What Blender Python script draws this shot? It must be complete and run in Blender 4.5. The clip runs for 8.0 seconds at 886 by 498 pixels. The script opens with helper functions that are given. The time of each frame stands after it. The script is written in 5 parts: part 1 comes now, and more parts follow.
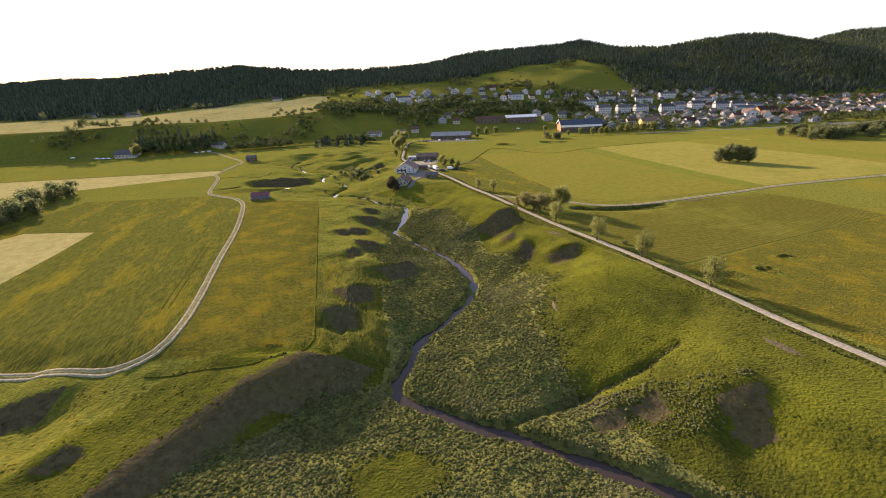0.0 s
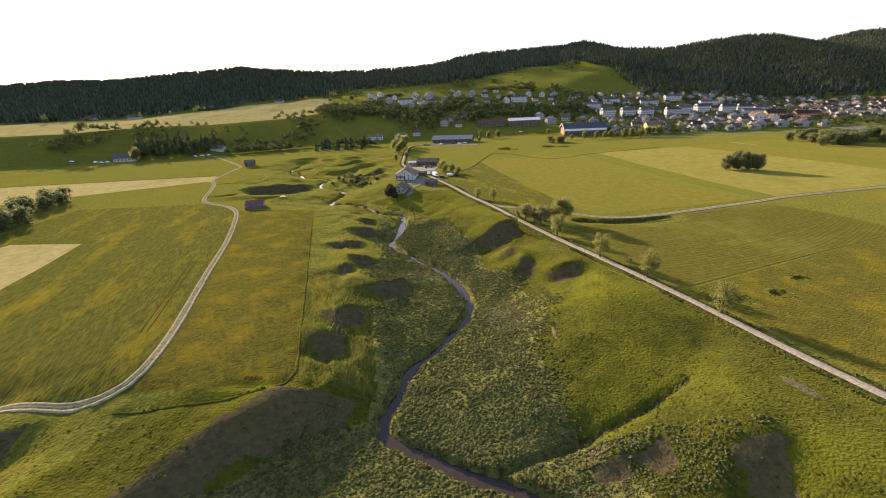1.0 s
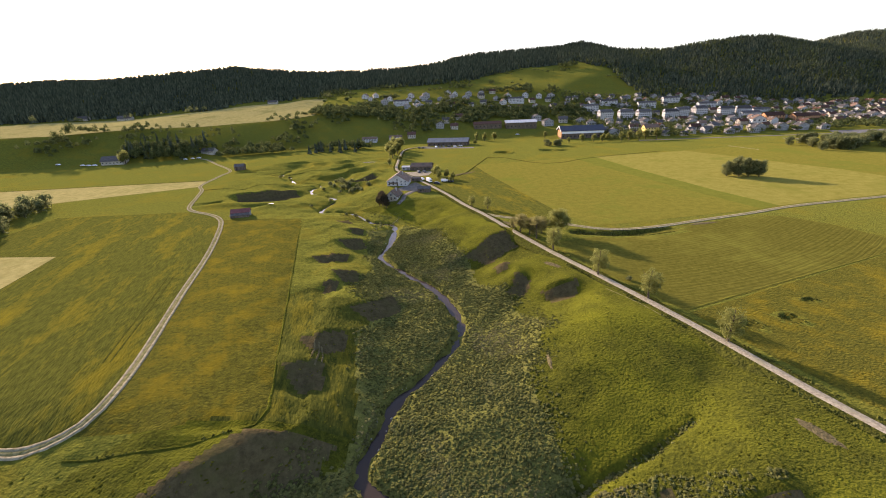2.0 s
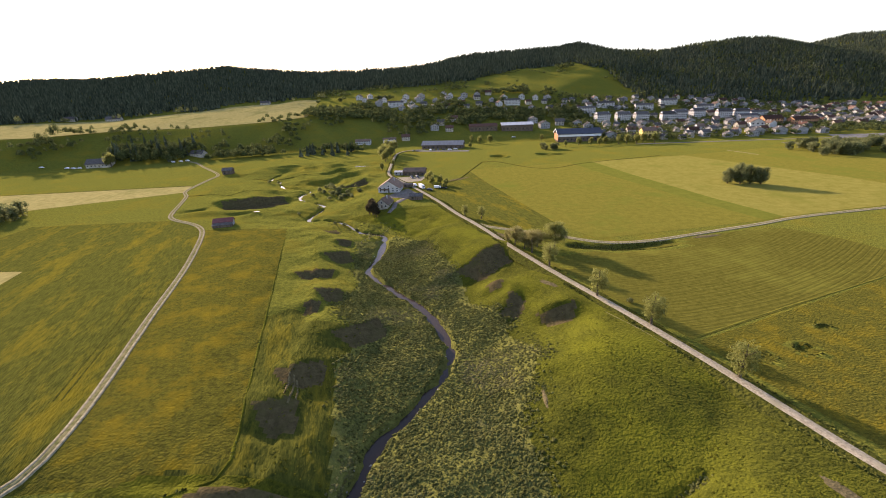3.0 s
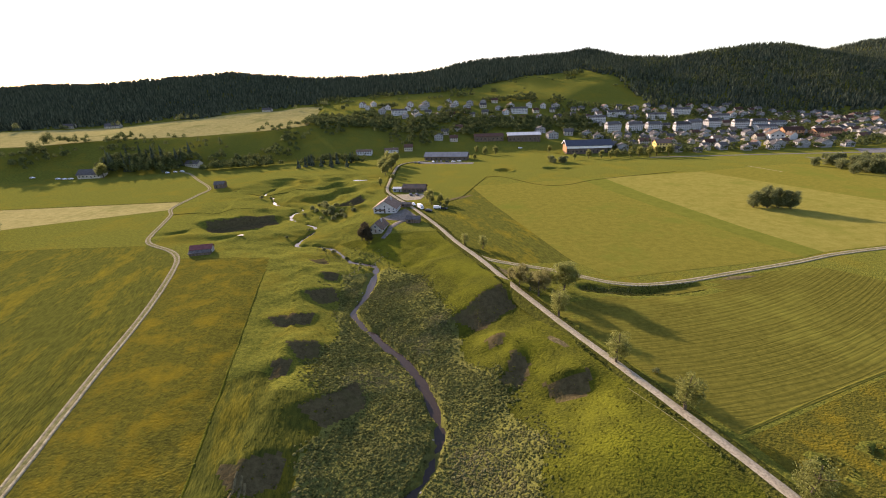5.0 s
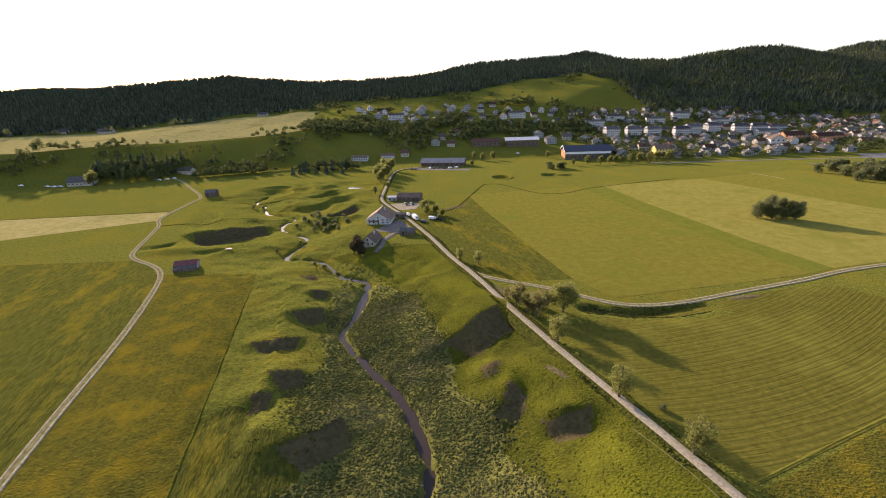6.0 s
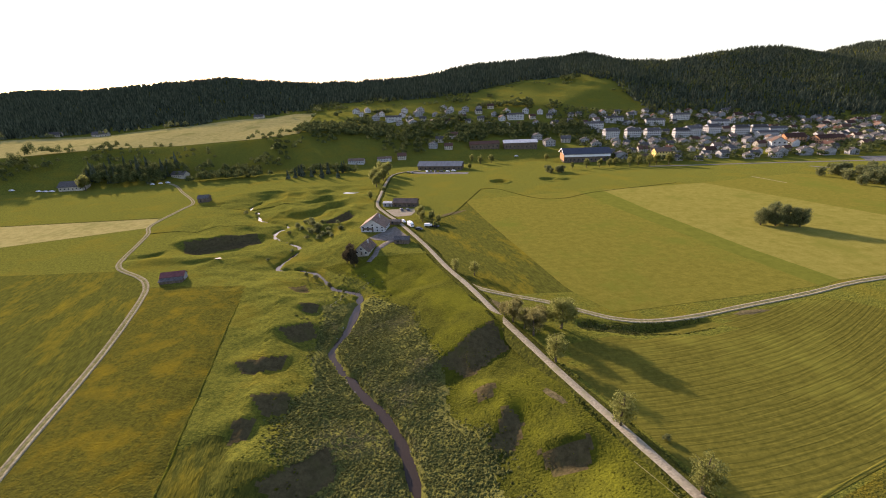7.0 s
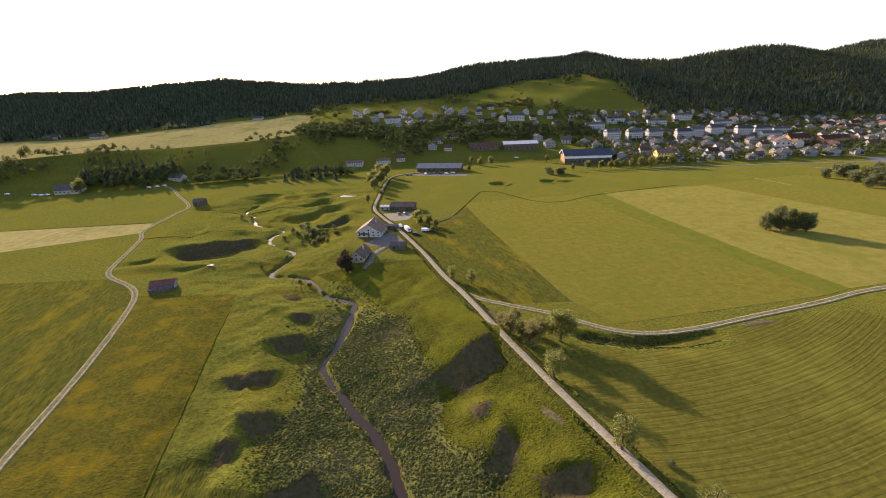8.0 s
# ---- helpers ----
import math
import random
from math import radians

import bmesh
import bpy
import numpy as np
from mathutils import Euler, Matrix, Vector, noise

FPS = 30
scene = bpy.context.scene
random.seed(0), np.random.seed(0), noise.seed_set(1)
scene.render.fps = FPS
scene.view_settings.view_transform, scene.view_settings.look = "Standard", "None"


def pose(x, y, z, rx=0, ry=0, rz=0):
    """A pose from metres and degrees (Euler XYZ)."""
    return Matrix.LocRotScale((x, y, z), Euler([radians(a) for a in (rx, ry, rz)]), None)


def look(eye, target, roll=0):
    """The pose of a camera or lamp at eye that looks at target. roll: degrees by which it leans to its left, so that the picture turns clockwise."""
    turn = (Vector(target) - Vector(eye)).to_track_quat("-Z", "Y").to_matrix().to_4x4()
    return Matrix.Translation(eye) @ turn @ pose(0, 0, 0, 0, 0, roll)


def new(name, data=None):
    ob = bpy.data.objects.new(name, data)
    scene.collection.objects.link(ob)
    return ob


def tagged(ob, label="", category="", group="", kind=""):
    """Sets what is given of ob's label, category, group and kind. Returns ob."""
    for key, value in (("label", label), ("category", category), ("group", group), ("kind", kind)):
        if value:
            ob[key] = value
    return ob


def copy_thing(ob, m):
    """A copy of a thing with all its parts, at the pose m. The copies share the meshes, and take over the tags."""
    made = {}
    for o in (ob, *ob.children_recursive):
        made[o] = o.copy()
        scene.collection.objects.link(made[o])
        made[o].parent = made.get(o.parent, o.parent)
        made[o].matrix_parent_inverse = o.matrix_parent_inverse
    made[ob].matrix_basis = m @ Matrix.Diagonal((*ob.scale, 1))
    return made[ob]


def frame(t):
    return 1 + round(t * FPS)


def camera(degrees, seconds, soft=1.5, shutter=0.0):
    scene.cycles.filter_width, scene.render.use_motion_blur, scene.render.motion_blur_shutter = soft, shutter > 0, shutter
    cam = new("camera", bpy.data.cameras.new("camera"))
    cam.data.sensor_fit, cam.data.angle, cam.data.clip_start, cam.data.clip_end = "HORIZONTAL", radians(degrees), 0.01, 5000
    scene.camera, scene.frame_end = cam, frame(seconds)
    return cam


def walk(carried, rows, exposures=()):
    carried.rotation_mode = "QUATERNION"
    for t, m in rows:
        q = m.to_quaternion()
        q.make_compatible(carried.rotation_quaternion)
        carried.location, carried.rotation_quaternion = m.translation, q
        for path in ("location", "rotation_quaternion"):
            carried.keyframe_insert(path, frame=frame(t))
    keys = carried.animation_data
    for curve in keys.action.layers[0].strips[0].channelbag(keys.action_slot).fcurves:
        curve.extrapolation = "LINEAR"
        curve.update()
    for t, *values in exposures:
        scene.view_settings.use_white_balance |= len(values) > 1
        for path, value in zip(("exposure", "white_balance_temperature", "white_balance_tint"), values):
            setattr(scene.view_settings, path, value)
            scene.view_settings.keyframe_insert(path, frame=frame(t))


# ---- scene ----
KELVIN, TINT = 6700, 27
cam = camera(94.72, 8.0, soft=1.0)
PATH = [
    (0, look((-0.00, 0.00, 50.00), (0.46, 93.31, 14.05), -2.72)),
    (0.5, look((1.56, 3.71, 51.42), (1.65, 97.05, 15.53), -2.73)),
    (1, look((2.88, 7.57, 52.82), (2.49, 100.92, 16.95), -2.68)),
    (1.5, look((4.20, 11.65, 54.06), (3.93, 104.97, 18.15), -2.68)),
    (3, look((8.11, 25.70, 57.46), (9.11, 118.95, 21.36), -2.37)),
    (3.5, look((9.26, 31.04, 58.56), (9.88, 124.29, 22.44), -2.21)),
    (4, look((10.36, 36.71, 59.67), (10.45, 130.03, 23.74), -2.14)),
    (4.5, look((11.51, 42.19, 61.13), (10.97, 135.64, 25.53), -2.11)),
    (6, look((14.86, 55.27, 65.68), (14.64, 148.99, 30.80), -2.24)),
    (6.5, look((15.91, 58.67, 66.90), (15.78, 152.39, 32.03), -2.29)),
    (7, look((16.91, 61.71, 67.75), (16.83, 155.44, 32.92), -2.35)),
    (7.5, look((18.01, 64.45, 68.38), (17.78, 158.17, 33.51), -2.45)),
    (8, look((19.12, 66.92, 68.87), (18.69, 160.65, 34.03), -2.53)),
]
walk(cam, PATH, exposures=[(0.0, 1.32, KELVIN, TINT), (4.5, 1.24, KELVIN, TINT), (6.0, 1.14, KELVIN, TINT), (8.0, 1.1, KELVIN, TINT)])

# ---- sky and sun ----
SUN_AZ, SUN_EL = 37.0, 16.5          # degrees left of +y, degrees above the horizon
world = bpy.data.worlds.new("sky")
scene.world = world
world.use_nodes = True
wn = world.node_tree
sky = wn.nodes.new("ShaderNodeTexSky")
sky.sky_type = "NISHITA"
sky.sun_disc = False
sky.sun_elevation = radians(SUN_EL)
sky.sun_rotation = radians(-SUN_AZ)
sky.altitude = 900
sky.air_density, sky.dust_density, sky.ozone_density = 1.0, 2.0, 1.0
wn.nodes["Background"].inputs["Strength"].default_value = 0.15
wn.links.new(sky.outputs[0], wn.nodes["Background"].inputs["Color"])
sun_data = bpy.data.lights.new("sun", "SUN")
sun_data.energy, sun_data.angle, sun_data.color = 4.6, radians(0.9), (1.0, 0.86, 0.66)
sun = new("sun", sun_data)
sd = Vector((-math.sin(radians(SUN_AZ)) * math.cos(radians(SUN_EL)), math.cos(radians(SUN_AZ)) * math.cos(radians(SUN_EL)), math.sin(radians(SUN_EL))))
sun.matrix_world = look(sd * 500, (0, 0, 0))

# ---- materials ----


def material(name, low, high, scale=0.5, rough=1.0, bump=0.0, bump_scale=3.0, detail=5.0, metal=0.0, third=None, third_scale=0.04,
             third_at=(0.52, 0.66), spec=0.0, stretch=(1, 1, 1), turn=0.0, trans=0.0, sheen=0.0, per_object=0.0, per_island=0.0):
    """Two tones mixed by grain, a third laid over in broad patches, fine relief; in metres of the world."""
    mat = bpy.data.materials.new(name)
    mat.use_nodes = True
    t = mat.node_tree
    nd, ln = t.nodes, t.links
    bsdf = nd["Principled BSDF"]
    bsdf.inputs["Roughness"].default_value = rough
    bsdf.inputs["Metallic"].default_value = metal
    bsdf.inputs["Specular IOR Level"].default_value = spec
    geo = nd.new("ShaderNodeNewGeometry")
    mp = nd.new("ShaderNodeMapping")
    mp.vector_type = "TEXTURE"
    mp.inputs["Scale"].default_value = [1 / k for k in stretch]
    mp.inputs["Rotation"].default_value = (0, 0, radians(turn))
    if sheen:
        bsdf.inputs["Sheen Weight"].default_value = sheen
        bsdf.inputs["Sheen Roughness"].default_value = 0.6
        bsdf.inputs["Sheen Tint"].default_value = (0.62, 0.60, 0.12, 1)
    ln.new(geo.outputs["Position"], mp.inputs["Vector"])
    grain = nd.new("ShaderNodeTexNoise")
    grain.inputs["Scale"].default_value = scale
    grain.inputs["Detail"].default_value = detail
    grain.inputs["Roughness"].default_value = 0.8 if detail >= 8 else 0.65
    ln.new(mp.outputs[0], grain.inputs["Vector"])
    ramp = nd.new("ShaderNodeValToRGB")
    ramp.color_ramp.elements[0].position, ramp.color_ramp.elements[1].position = 0.4, 0.6
    ramp.color_ramp.elements[0].color, ramp.color_ramp.elements[1].color = (*low, 1), (*high, 1)
    ln.new(grain.outputs["Fac"], ramp.inputs["Fac"])
    col = ramp.outputs["Color"]
    if third:
        broad = nd.new("ShaderNodeTexNoise")
        broad.inputs["Scale"].default_value = third_scale
        broad.inputs["Detail"].default_value = 7
        broad.inputs["Roughness"].default_value = 0.7
        ln.new(mp.outputs[0], broad.inputs["Vector"])
        r2 = nd.new("ShaderNodeMapRange")
        r2.inputs["From Min"].default_value, r2.inputs["From Max"].default_value = third_at
        ln.new(broad.outputs["Fac"], r2.inputs["Value"])
        mx = nd.new("ShaderNodeMix")
        mx.data_type = "RGBA"
        ln.new(r2.outputs[0], mx.inputs["Factor"])
        ln.new(col, mx.inputs["A"])
        mx.inputs["B"].default_value = (*third, 1)
        col = mx.outputs["Result"]
    rnd = None
    if per_object:
        rnd = nd.new("ShaderNodeObjectInfo").outputs["Random"]
        amount = per_object
    if per_island:
        rnd = geo.outputs["Random Per Island"]
        amount = per_island
    if rnd is not None:
        vary = nd.new("ShaderNodeMapRange")
        vary.inputs["To Min"].default_value, vary.inputs["To Max"].default_value = 1 - amount, 1 + amount
        ln.new(rnd, vary.inputs["Value"])
        hsv = nd.new("ShaderNodeHueSaturation")
        ln.new(vary.outputs[0], hsv.inputs["Value"])
        ln.new(col, hsv.inputs["Color"])
        col = hsv.outputs[0]
    ln.new(col, bsdf.inputs["Base Color"])
    if bump:
        fine = nd.new("ShaderNodeTexNoise")
        fine.inputs["Scale"].default_value = bump_scale
        fine.inputs["Detail"].default_value = 4
        ln.new(mp.outputs[0], fine.inputs["Vector"])
        bp = nd.new("ShaderNodeBump")
        bp.inputs["Distance"].default_value = bump
        bp.inputs["Strength"].default_value = 1.0
        ln.new(fine.outputs["Fac"], bp.inputs["Height"])
        ln.new(bp.outputs[0], bsdf.inputs["Normal"])
    if trans:
        tr = nd.new("ShaderNodeBsdfTranslucent")
        ln.new(col, tr.inputs["Color"])
        ms = nd.new("ShaderNodeMixShader")
        ms.inputs[0].default_value = trans
        ln.new(bsdf.outputs[0], ms.inputs[1])
        ln.new(tr.outputs[0], ms.inputs[2])
        ln.new(ms.outputs[0], nd["Material Output"].inputs["Surface"])
    return mat


GRASS = material("meadow grass", (0.047, 0.058, 0.011), (0.128, 0.127, 0.019), 0.8, bump=0.36, bump_scale=1.9, third=(0.137, 0.107, 0.012), third_scale=0.035, third_at=(0.5, 0.72), detail=9, sheen=0.12)
BUTTERCUP = material("flowering meadow", (0.035, 0.036, 0.0078), (0.093, 0.084, 0.0118), 0.9, bump=0.36, bump_scale=2.0, third=(0.170, 0.120, 0.008), third_scale=0.11, third_at=(0.48, 0.74), detail=9, sheen=0.1)
MEADOW_WEST = material("meadow in long green and yellow drifts", (0.027, 0.034, 0.0076), (0.073, 0.075, 0.013), 0.8, bump=0.36, bump_scale=1.9, third=(0.152, 0.115, 0.008), third_scale=0.1, third_at=(0.5, 0.72),
                       detail=9, stretch=(1, 0.3, 1), turn=16, sheen=0.1)
# lush grass, its tone also darkened for slopes tilted from the sun
LUSH_DIM = material("lush dimmed slope grass", (0.023, 0.029, 0.0053), (0.066, 0.069, 0.009), 0.9, bump=0.36, bump_scale=2.0, third=(0.102, 0.106, 0.0085), third_scale=0.03, third_at=(0.46, 0.66), detail=9, sheen=0.11)
MOWN = material("mown grass", (0.108, 0.101, 0.015), (0.155, 0.135, 0.023), 0.3, bump=0.2, bump_scale=1.2, third=(0.10, 0.115, 0.016), third_scale=0.02, detail=9, sheen=0.07)
MOWN_GREEN = material("short green grass", (0.084, 0.098, 0.014), (0.118, 0.124, 0.019), 0.2, bump=0.08, bump_scale=1.2, detail=9, sheen=0.07)
HAY_PALE = material("pale cut hay", (0.25, 0.215, 0.075), (0.35, 0.298, 0.112), 0.2, bump=0.1, bump_scale=1.0, third=(0.2, 0.19, 0.06), third_scale=0.03, detail=9)
HAY_FAINT = material("faded hay stubble", (0.15, 0.136, 0.026), (0.215, 0.185, 0.044), 0.2, bump=0.1, bump_scale=1.0, third=(0.14, 0.138, 0.025), third_scale=0.03, detail=9, sheen=0.07)
HERB = material("tall herb leaves", (0.088, 0.094, 0.028), (0.150, 0.152, 0.046), 1.2, rough=0.85, trans=0.42, per_island=0.36, third=(0.17, 0.155, 0.065), third_scale=0.05)
MUD = material("floor of the brook meadow", (0.080, 0.083, 0.021), (0.140, 0.137, 0.035), 0.9, bump=0.25, bump_scale=2.5, third=(0.10, 0.095, 0.035), third_scale=0.06, detail=8, sheen=0.15)
# brown tone of shaded slopes, painted on the ground below the crests
SHADE_BROWN = material("brown painted shade", (0.058, 0.045, 0.021), (0.100, 0.079, 0.036), 0.7, bump=0.2, bump_scale=1.6, third=(0.075, 0.068, 0.024), third_scale=0.12, third_at=(0.5, 0.7), detail=9)
GRAVEL = material("pale gravel", (0.23, 0.195, 0.135), (0.37, 0.325, 0.235), 2.0, bump=0.05, bump_scale=6, third=(0.24, 0.22, 0.13), third_scale=0.25)
SOIL = material("bare brown soil", (0.085, 0.07, 0.034), (0.15, 0.122, 0.06), 1.2, bump=0.15, bump_scale=3)
RUT = material("worn earth ruts", (0.20, 0.17, 0.10), (0.35, 0.305, 0.195), 1.5, bump=0.05, bump_scale=5)
VERGE = material("rank roadside grass", (0.032, 0.036, 0.009), (0.085, 0.086, 0.015), 0.8, bump=0.6, bump_scale=1.4, detail=9)
PALE_ASPHALT = material("pale worn asphalt", (0.14, 0.135, 0.122), (0.22, 0.212, 0.195), 0.5, bump=0.02, bump_scale=4, third=(0.12, 0.115, 0.105), third_scale=0.1)
BARK = material("bark", (0.06, 0.045, 0.03), (0.14, 0.11, 0.08), 6, bump=0.03, bump_scale=20)


def water_material():
    mat = bpy.data.materials.new("brook water")
    mat.use_nodes = True
    nd, ln = mat.node_tree.nodes, mat.node_tree.links
    b = nd["Principled BSDF"]
    b.inputs["Base Color"].default_value = (0.045, 0.034, 0.026, 1)
    b.inputs["Roughness"].default_value = 0.08
    b.inputs["IOR"].default_value = 1.33
    b.inputs["Specular IOR Level"].default_value = 0.3
    n = nd.new("ShaderNodeTexNoise")
    n.inputs["Scale"].default_value = 2.2
    n.inputs["Detail"].default_value = 3
    geo = nd.new("ShaderNodeNewGeometry")
    ln.new(geo.outputs["Position"], n.inputs["Vector"])
    bp = nd.new("ShaderNodeBump")
    bp.inputs["Distance"].default_value = 0.02
    ln.new(n.outputs["Fac"], bp.inputs["Height"])
    ln.new(bp.outputs[0], b.inputs["Normal"])
    return mat


WATER = water_material()


def swath_material():
    """Cut hay lying in gently curved rows."""
    mat = material("hay field in rows", (0.083, 0.078, 0.0135), (0.136, 0.123, 0.022), 0.6, detail=9, third=(0.15, 0.142, 0.024), third_scale=0.03)
    nd, ln = mat.node_tree.nodes, mat.node_tree.links
    b = nd["Principled BSDF"]

    def calc(op, a, c, d=None):
        m = nd.new("ShaderNodeMath")
        m.operation = op
        for k, v in enumerate((a, c, d)):
            if isinstance(v, (int, float)):
                m.inputs[k].default_value = v
            elif v is not None:
                ln.new(v, m.inputs[k])
        return m.outputs[0]

    geo = nd.new("ShaderNodeNewGeometry")
    sep = nd.new("ShaderNodeSeparateXYZ")
    ln.new(geo.outputs["Position"], sep.inputs[0])
    u = calc("SUBTRACT", sep.outputs["X"], 60.0)
    bend = calc("MULTIPLY", u, calc("MULTIPLY_ADD", u, 0.0034, 0.05))
    across = calc("SUBTRACT", sep.outputs["Y"], bend)
    com = nd.new("ShaderNodeCombineXYZ")
    ln.new(calc("MULTIPLY", sep.outputs["X"], 0.07), com.inputs[0])
    ln.new(across, com.inputs[1])
    streak = nd.new("ShaderNodeTexNoise")
    streak.inputs["Scale"].default_value = 0.9
    streak.inputs["Detail"].default_value = 4
    ln.new(com.outputs[0], streak.inputs["Vector"])
    row = calc("SINE", calc("MULTIPLY_ADD", streak.outputs["Fac"], 14.0, calc("MULTIPLY", across, 3.9)), 0.0)
    shade = calc("MULTIPLY", calc("MULTIPLY_ADD", row, 0.5, 0.5), calc("MULTIPLY_ADD", streak.outputs["Fac"], 1.9, -0.74))
    old = b.inputs["Base Color"].links[0].from_socket
    mx = nd.new("ShaderNodeMix")
    mx.data_type = "RGBA"
    mx.inputs["B"].default_value = (0.085, 0.08, 0.014, 1)
    mx.clamp_factor = True
    ln.new(shade, mx.inputs["Factor"])
    ln.new(old, mx.inputs["A"])
    ln.new(mx.outputs["Result"], b.inputs["Base Color"])
    bp = nd.new("ShaderNodeBump")
    bp.inputs["Distance"].default_value = 0.02
    ln.new(row, bp.inputs["Height"])
    ln.new(bp.outputs[0], b.inputs["Normal"])
    return mat


SWATH = swath_material()

# ---- the lie of the land ----


def step(a, b, x):
    t = np.clip((x - a) / (b - a), 0, 1)
    return t * t * (3 - 2 * t)


def hash2(i, j, seed):
    h = (i * 374761393 + j * 668265263 + seed * 974634777) & 0x7FFFFFFF
    h = ((h ^ (h >> 13)) * 1274126177) & 0x7FFFFFFF
    return ((h ^ (h >> 16)) & 0xFFFF) / 65535.0


def value_noise(x, y, size, seed=0):
    x, y = np.asarray(x, float) / size, np.asarray(y, float) / size
    i, j = np.floor(x).astype(np.int64), np.floor(y).astype(np.int64)
    u, v = x - i, y - j
    u, v = u * u * (3 - 2 * u), v * v * (3 - 2 * v)
    a = hash2(i, j, seed) * (1 - u) + hash2(i + 1, j, seed) * u
    b = hash2(i, j + 1, seed) * (1 - u) + hash2(i + 1, j + 1, seed) * u
    return (a * (1 - v) + b * v) * 2 - 1


def curve(points, gap):
    """Points along a smooth line through the given ones, about gap metres apart."""
    p = [Vector((q[0], q[1], 0)) for q in points]
    p = [p[0] * 2 - p[1]] + p + [p[-1] * 2 - p[-2]]
    out = []
    for k in range(1, len(p) - 2):
        a, b, c, d = p[k - 1:k + 3]
        n = max(1, int((c - b).length / gap))
        for m in range(n):
            t = m / n
            out.append(0.5 * (2 * b + (c - a) * t + (2 * a - 5 * b + 4 * c - d) * t * t + (3 * b - a - 3 * c + d) * t ** 3))
    out.append(p[-2])
    return out


BROOK = [(66, 20), (52, 33), (37, 42), (28, 47), (19, 52), (9, 57), (-1, 62), (-9, 67), (-11, 71), (-9, 77), (-6, 88), (1, 97), (8, 109), (10, 119),
         (7, 131), (0, 145), (-5, 151), (-12, 160), (-20, 173), (-18, 186), (-18, 211), (-30, 219), (-40, 233), (-50, 239), (-63, 243), (-60, 268),
         (-77, 284), (-83, 296), (-80, 309), (-98, 320), (-106, 328), (-114, 345), (-124, 356), (-122, 376)]
brook_line = curve(BROOK, 1.5)
brook_xy = np.array([(p.x, p.y) for p in brook_line])


def brook_z(y):
    return np.interp(y, [20, 60, 120, 180, 230, 300, 400], [-9.2, -9.0, -8.8, -8.0, -6.8, -5.2, -4.0])


def brook_distance(x, y):
    x, y = np.asarray(x, float).ravel(), np.asarray(y, float).ravel()
    out = np.full(x.shape, 99.0)
    near = np.where((x > -140) & (x < 90) & (y > 5) & (y < 395))[0]
    for k in range(0, len(near), 20000):
        i = near[k:k + 20000]
        d = (x[i, None] - brook_xy[None, :, 0]) ** 2 + (y[i, None] - brook_xy[None, :, 1]) ** 2
        out[i] = np.sqrt(d.min(1))
    return out


# the brink of the meadow and the foot of its slope, west and east of the brook: x by y
WEST_Y = [0, 20, 44, 52, 58, 64, 70, 78, 100, 130, 150, 170, 190, 210, 232, 242, 250, 262, 275, 290, 305, 330, 345, 360, 400]
WEST_TOP = [-94, -75, -56, -51, -48, -44, -36, -29, -33, -36, -41, -45, -50, -55, -64, -74, -116, -122, -107, -95, -92, -110, -128, -138, -130]
WEST_HERB = [-82, -63, -44, -39.5, -33.5, -27, -16, -15, -17, -16, -21, -24, -27, -30, -46, -54, -66, -76, -92, -88, -86, -102, -119, -128, -118]
WEST_FOOT = [-83, -64, -45, -40, -34, -27.5, -17,  -10, -8, -9, -15, -20, -25, -30, -46, -54, -66, -76, -92, -88, -86, -102, -119, -128, -118]
EAST_Y = [0, 20, 40, 55, 70, 90, 110, 130, 156, 182, 206, 222, 232, 242, 255, 270, 290, 310, 343, 364, 400]
EAST_TOP = [108, 90, 72, 62, 60, 62, 60, 50, 36, 25, 15, 0, -14, -24, -33, -36, -38, -36, -42, -62, -60]
EAST_HERB = [80, 62, 42, 30, 21, 20, 30, 21, 15, 4, -6, -16, -30, -41, -48, -50, -52, -52, -56, -80, -90]
EAST_FOOT = [80, 62, 42, 30, 24, 16, 18, 22, 16, 5, -6, -16, -30, -41, -48, -50, -52, -52, -56, -80, -90]
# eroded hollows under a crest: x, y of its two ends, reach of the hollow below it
SCARS = [(-31.5, 94, -23.2, 97, 8.2), (-31, 104.5, -20.8, 110, 6.5), (-22, 121.5, -10.5, 132.5, 7.0), (-33, 145.6, -25, 149.4, 7), (-34, 138, -28.8, 138.4, 5.6),
         (-44, 160, -30.5, 166, 5.6), (-38.2, 178.8, -29.5, 187, 6.6), (-37.6, 198, -31, 200, 4.4), (-48.2, 214.5, -42.4, 220, 7),
         (14, 161, 32, 174, 10.5, 1.2), (22.8, 146.6, 28.8, 147.4, 3.8, 1.4), (24.8, 131, 30.6, 140.4, 5.2), (35.4, 128, 46.4, 127.2, 5.2, 1.55),
         (46.8, 57.8, 55.4, 57, 8.4), (33, 59.6, 40.2, 62.4, 5.0), (24.8, 58, 32.6, 60.4, 3.6), (-88, 61.8, -76.4, 66.8, 6.2), (-66.3, 48, -63, 53.8, 3.6)]
HOLLOWS_FAR = [(-46, 217, 9, 1.6, 8), (-75, 366, 30, 1.7, 16), (-72, 334, 34, 2.0, 14), (-49, 313, 20, 2.6, 12), (-127, 338, 26, 1.7, 12),
               (-105, 277, 44, 4.6, 24), (-150, 362, 22, 1.6, 9), (-130, 252, 16, 1.2, 7), (-96, 243, 20, 0.8, 8)]
FACE = np.array([0.54, -0.84])


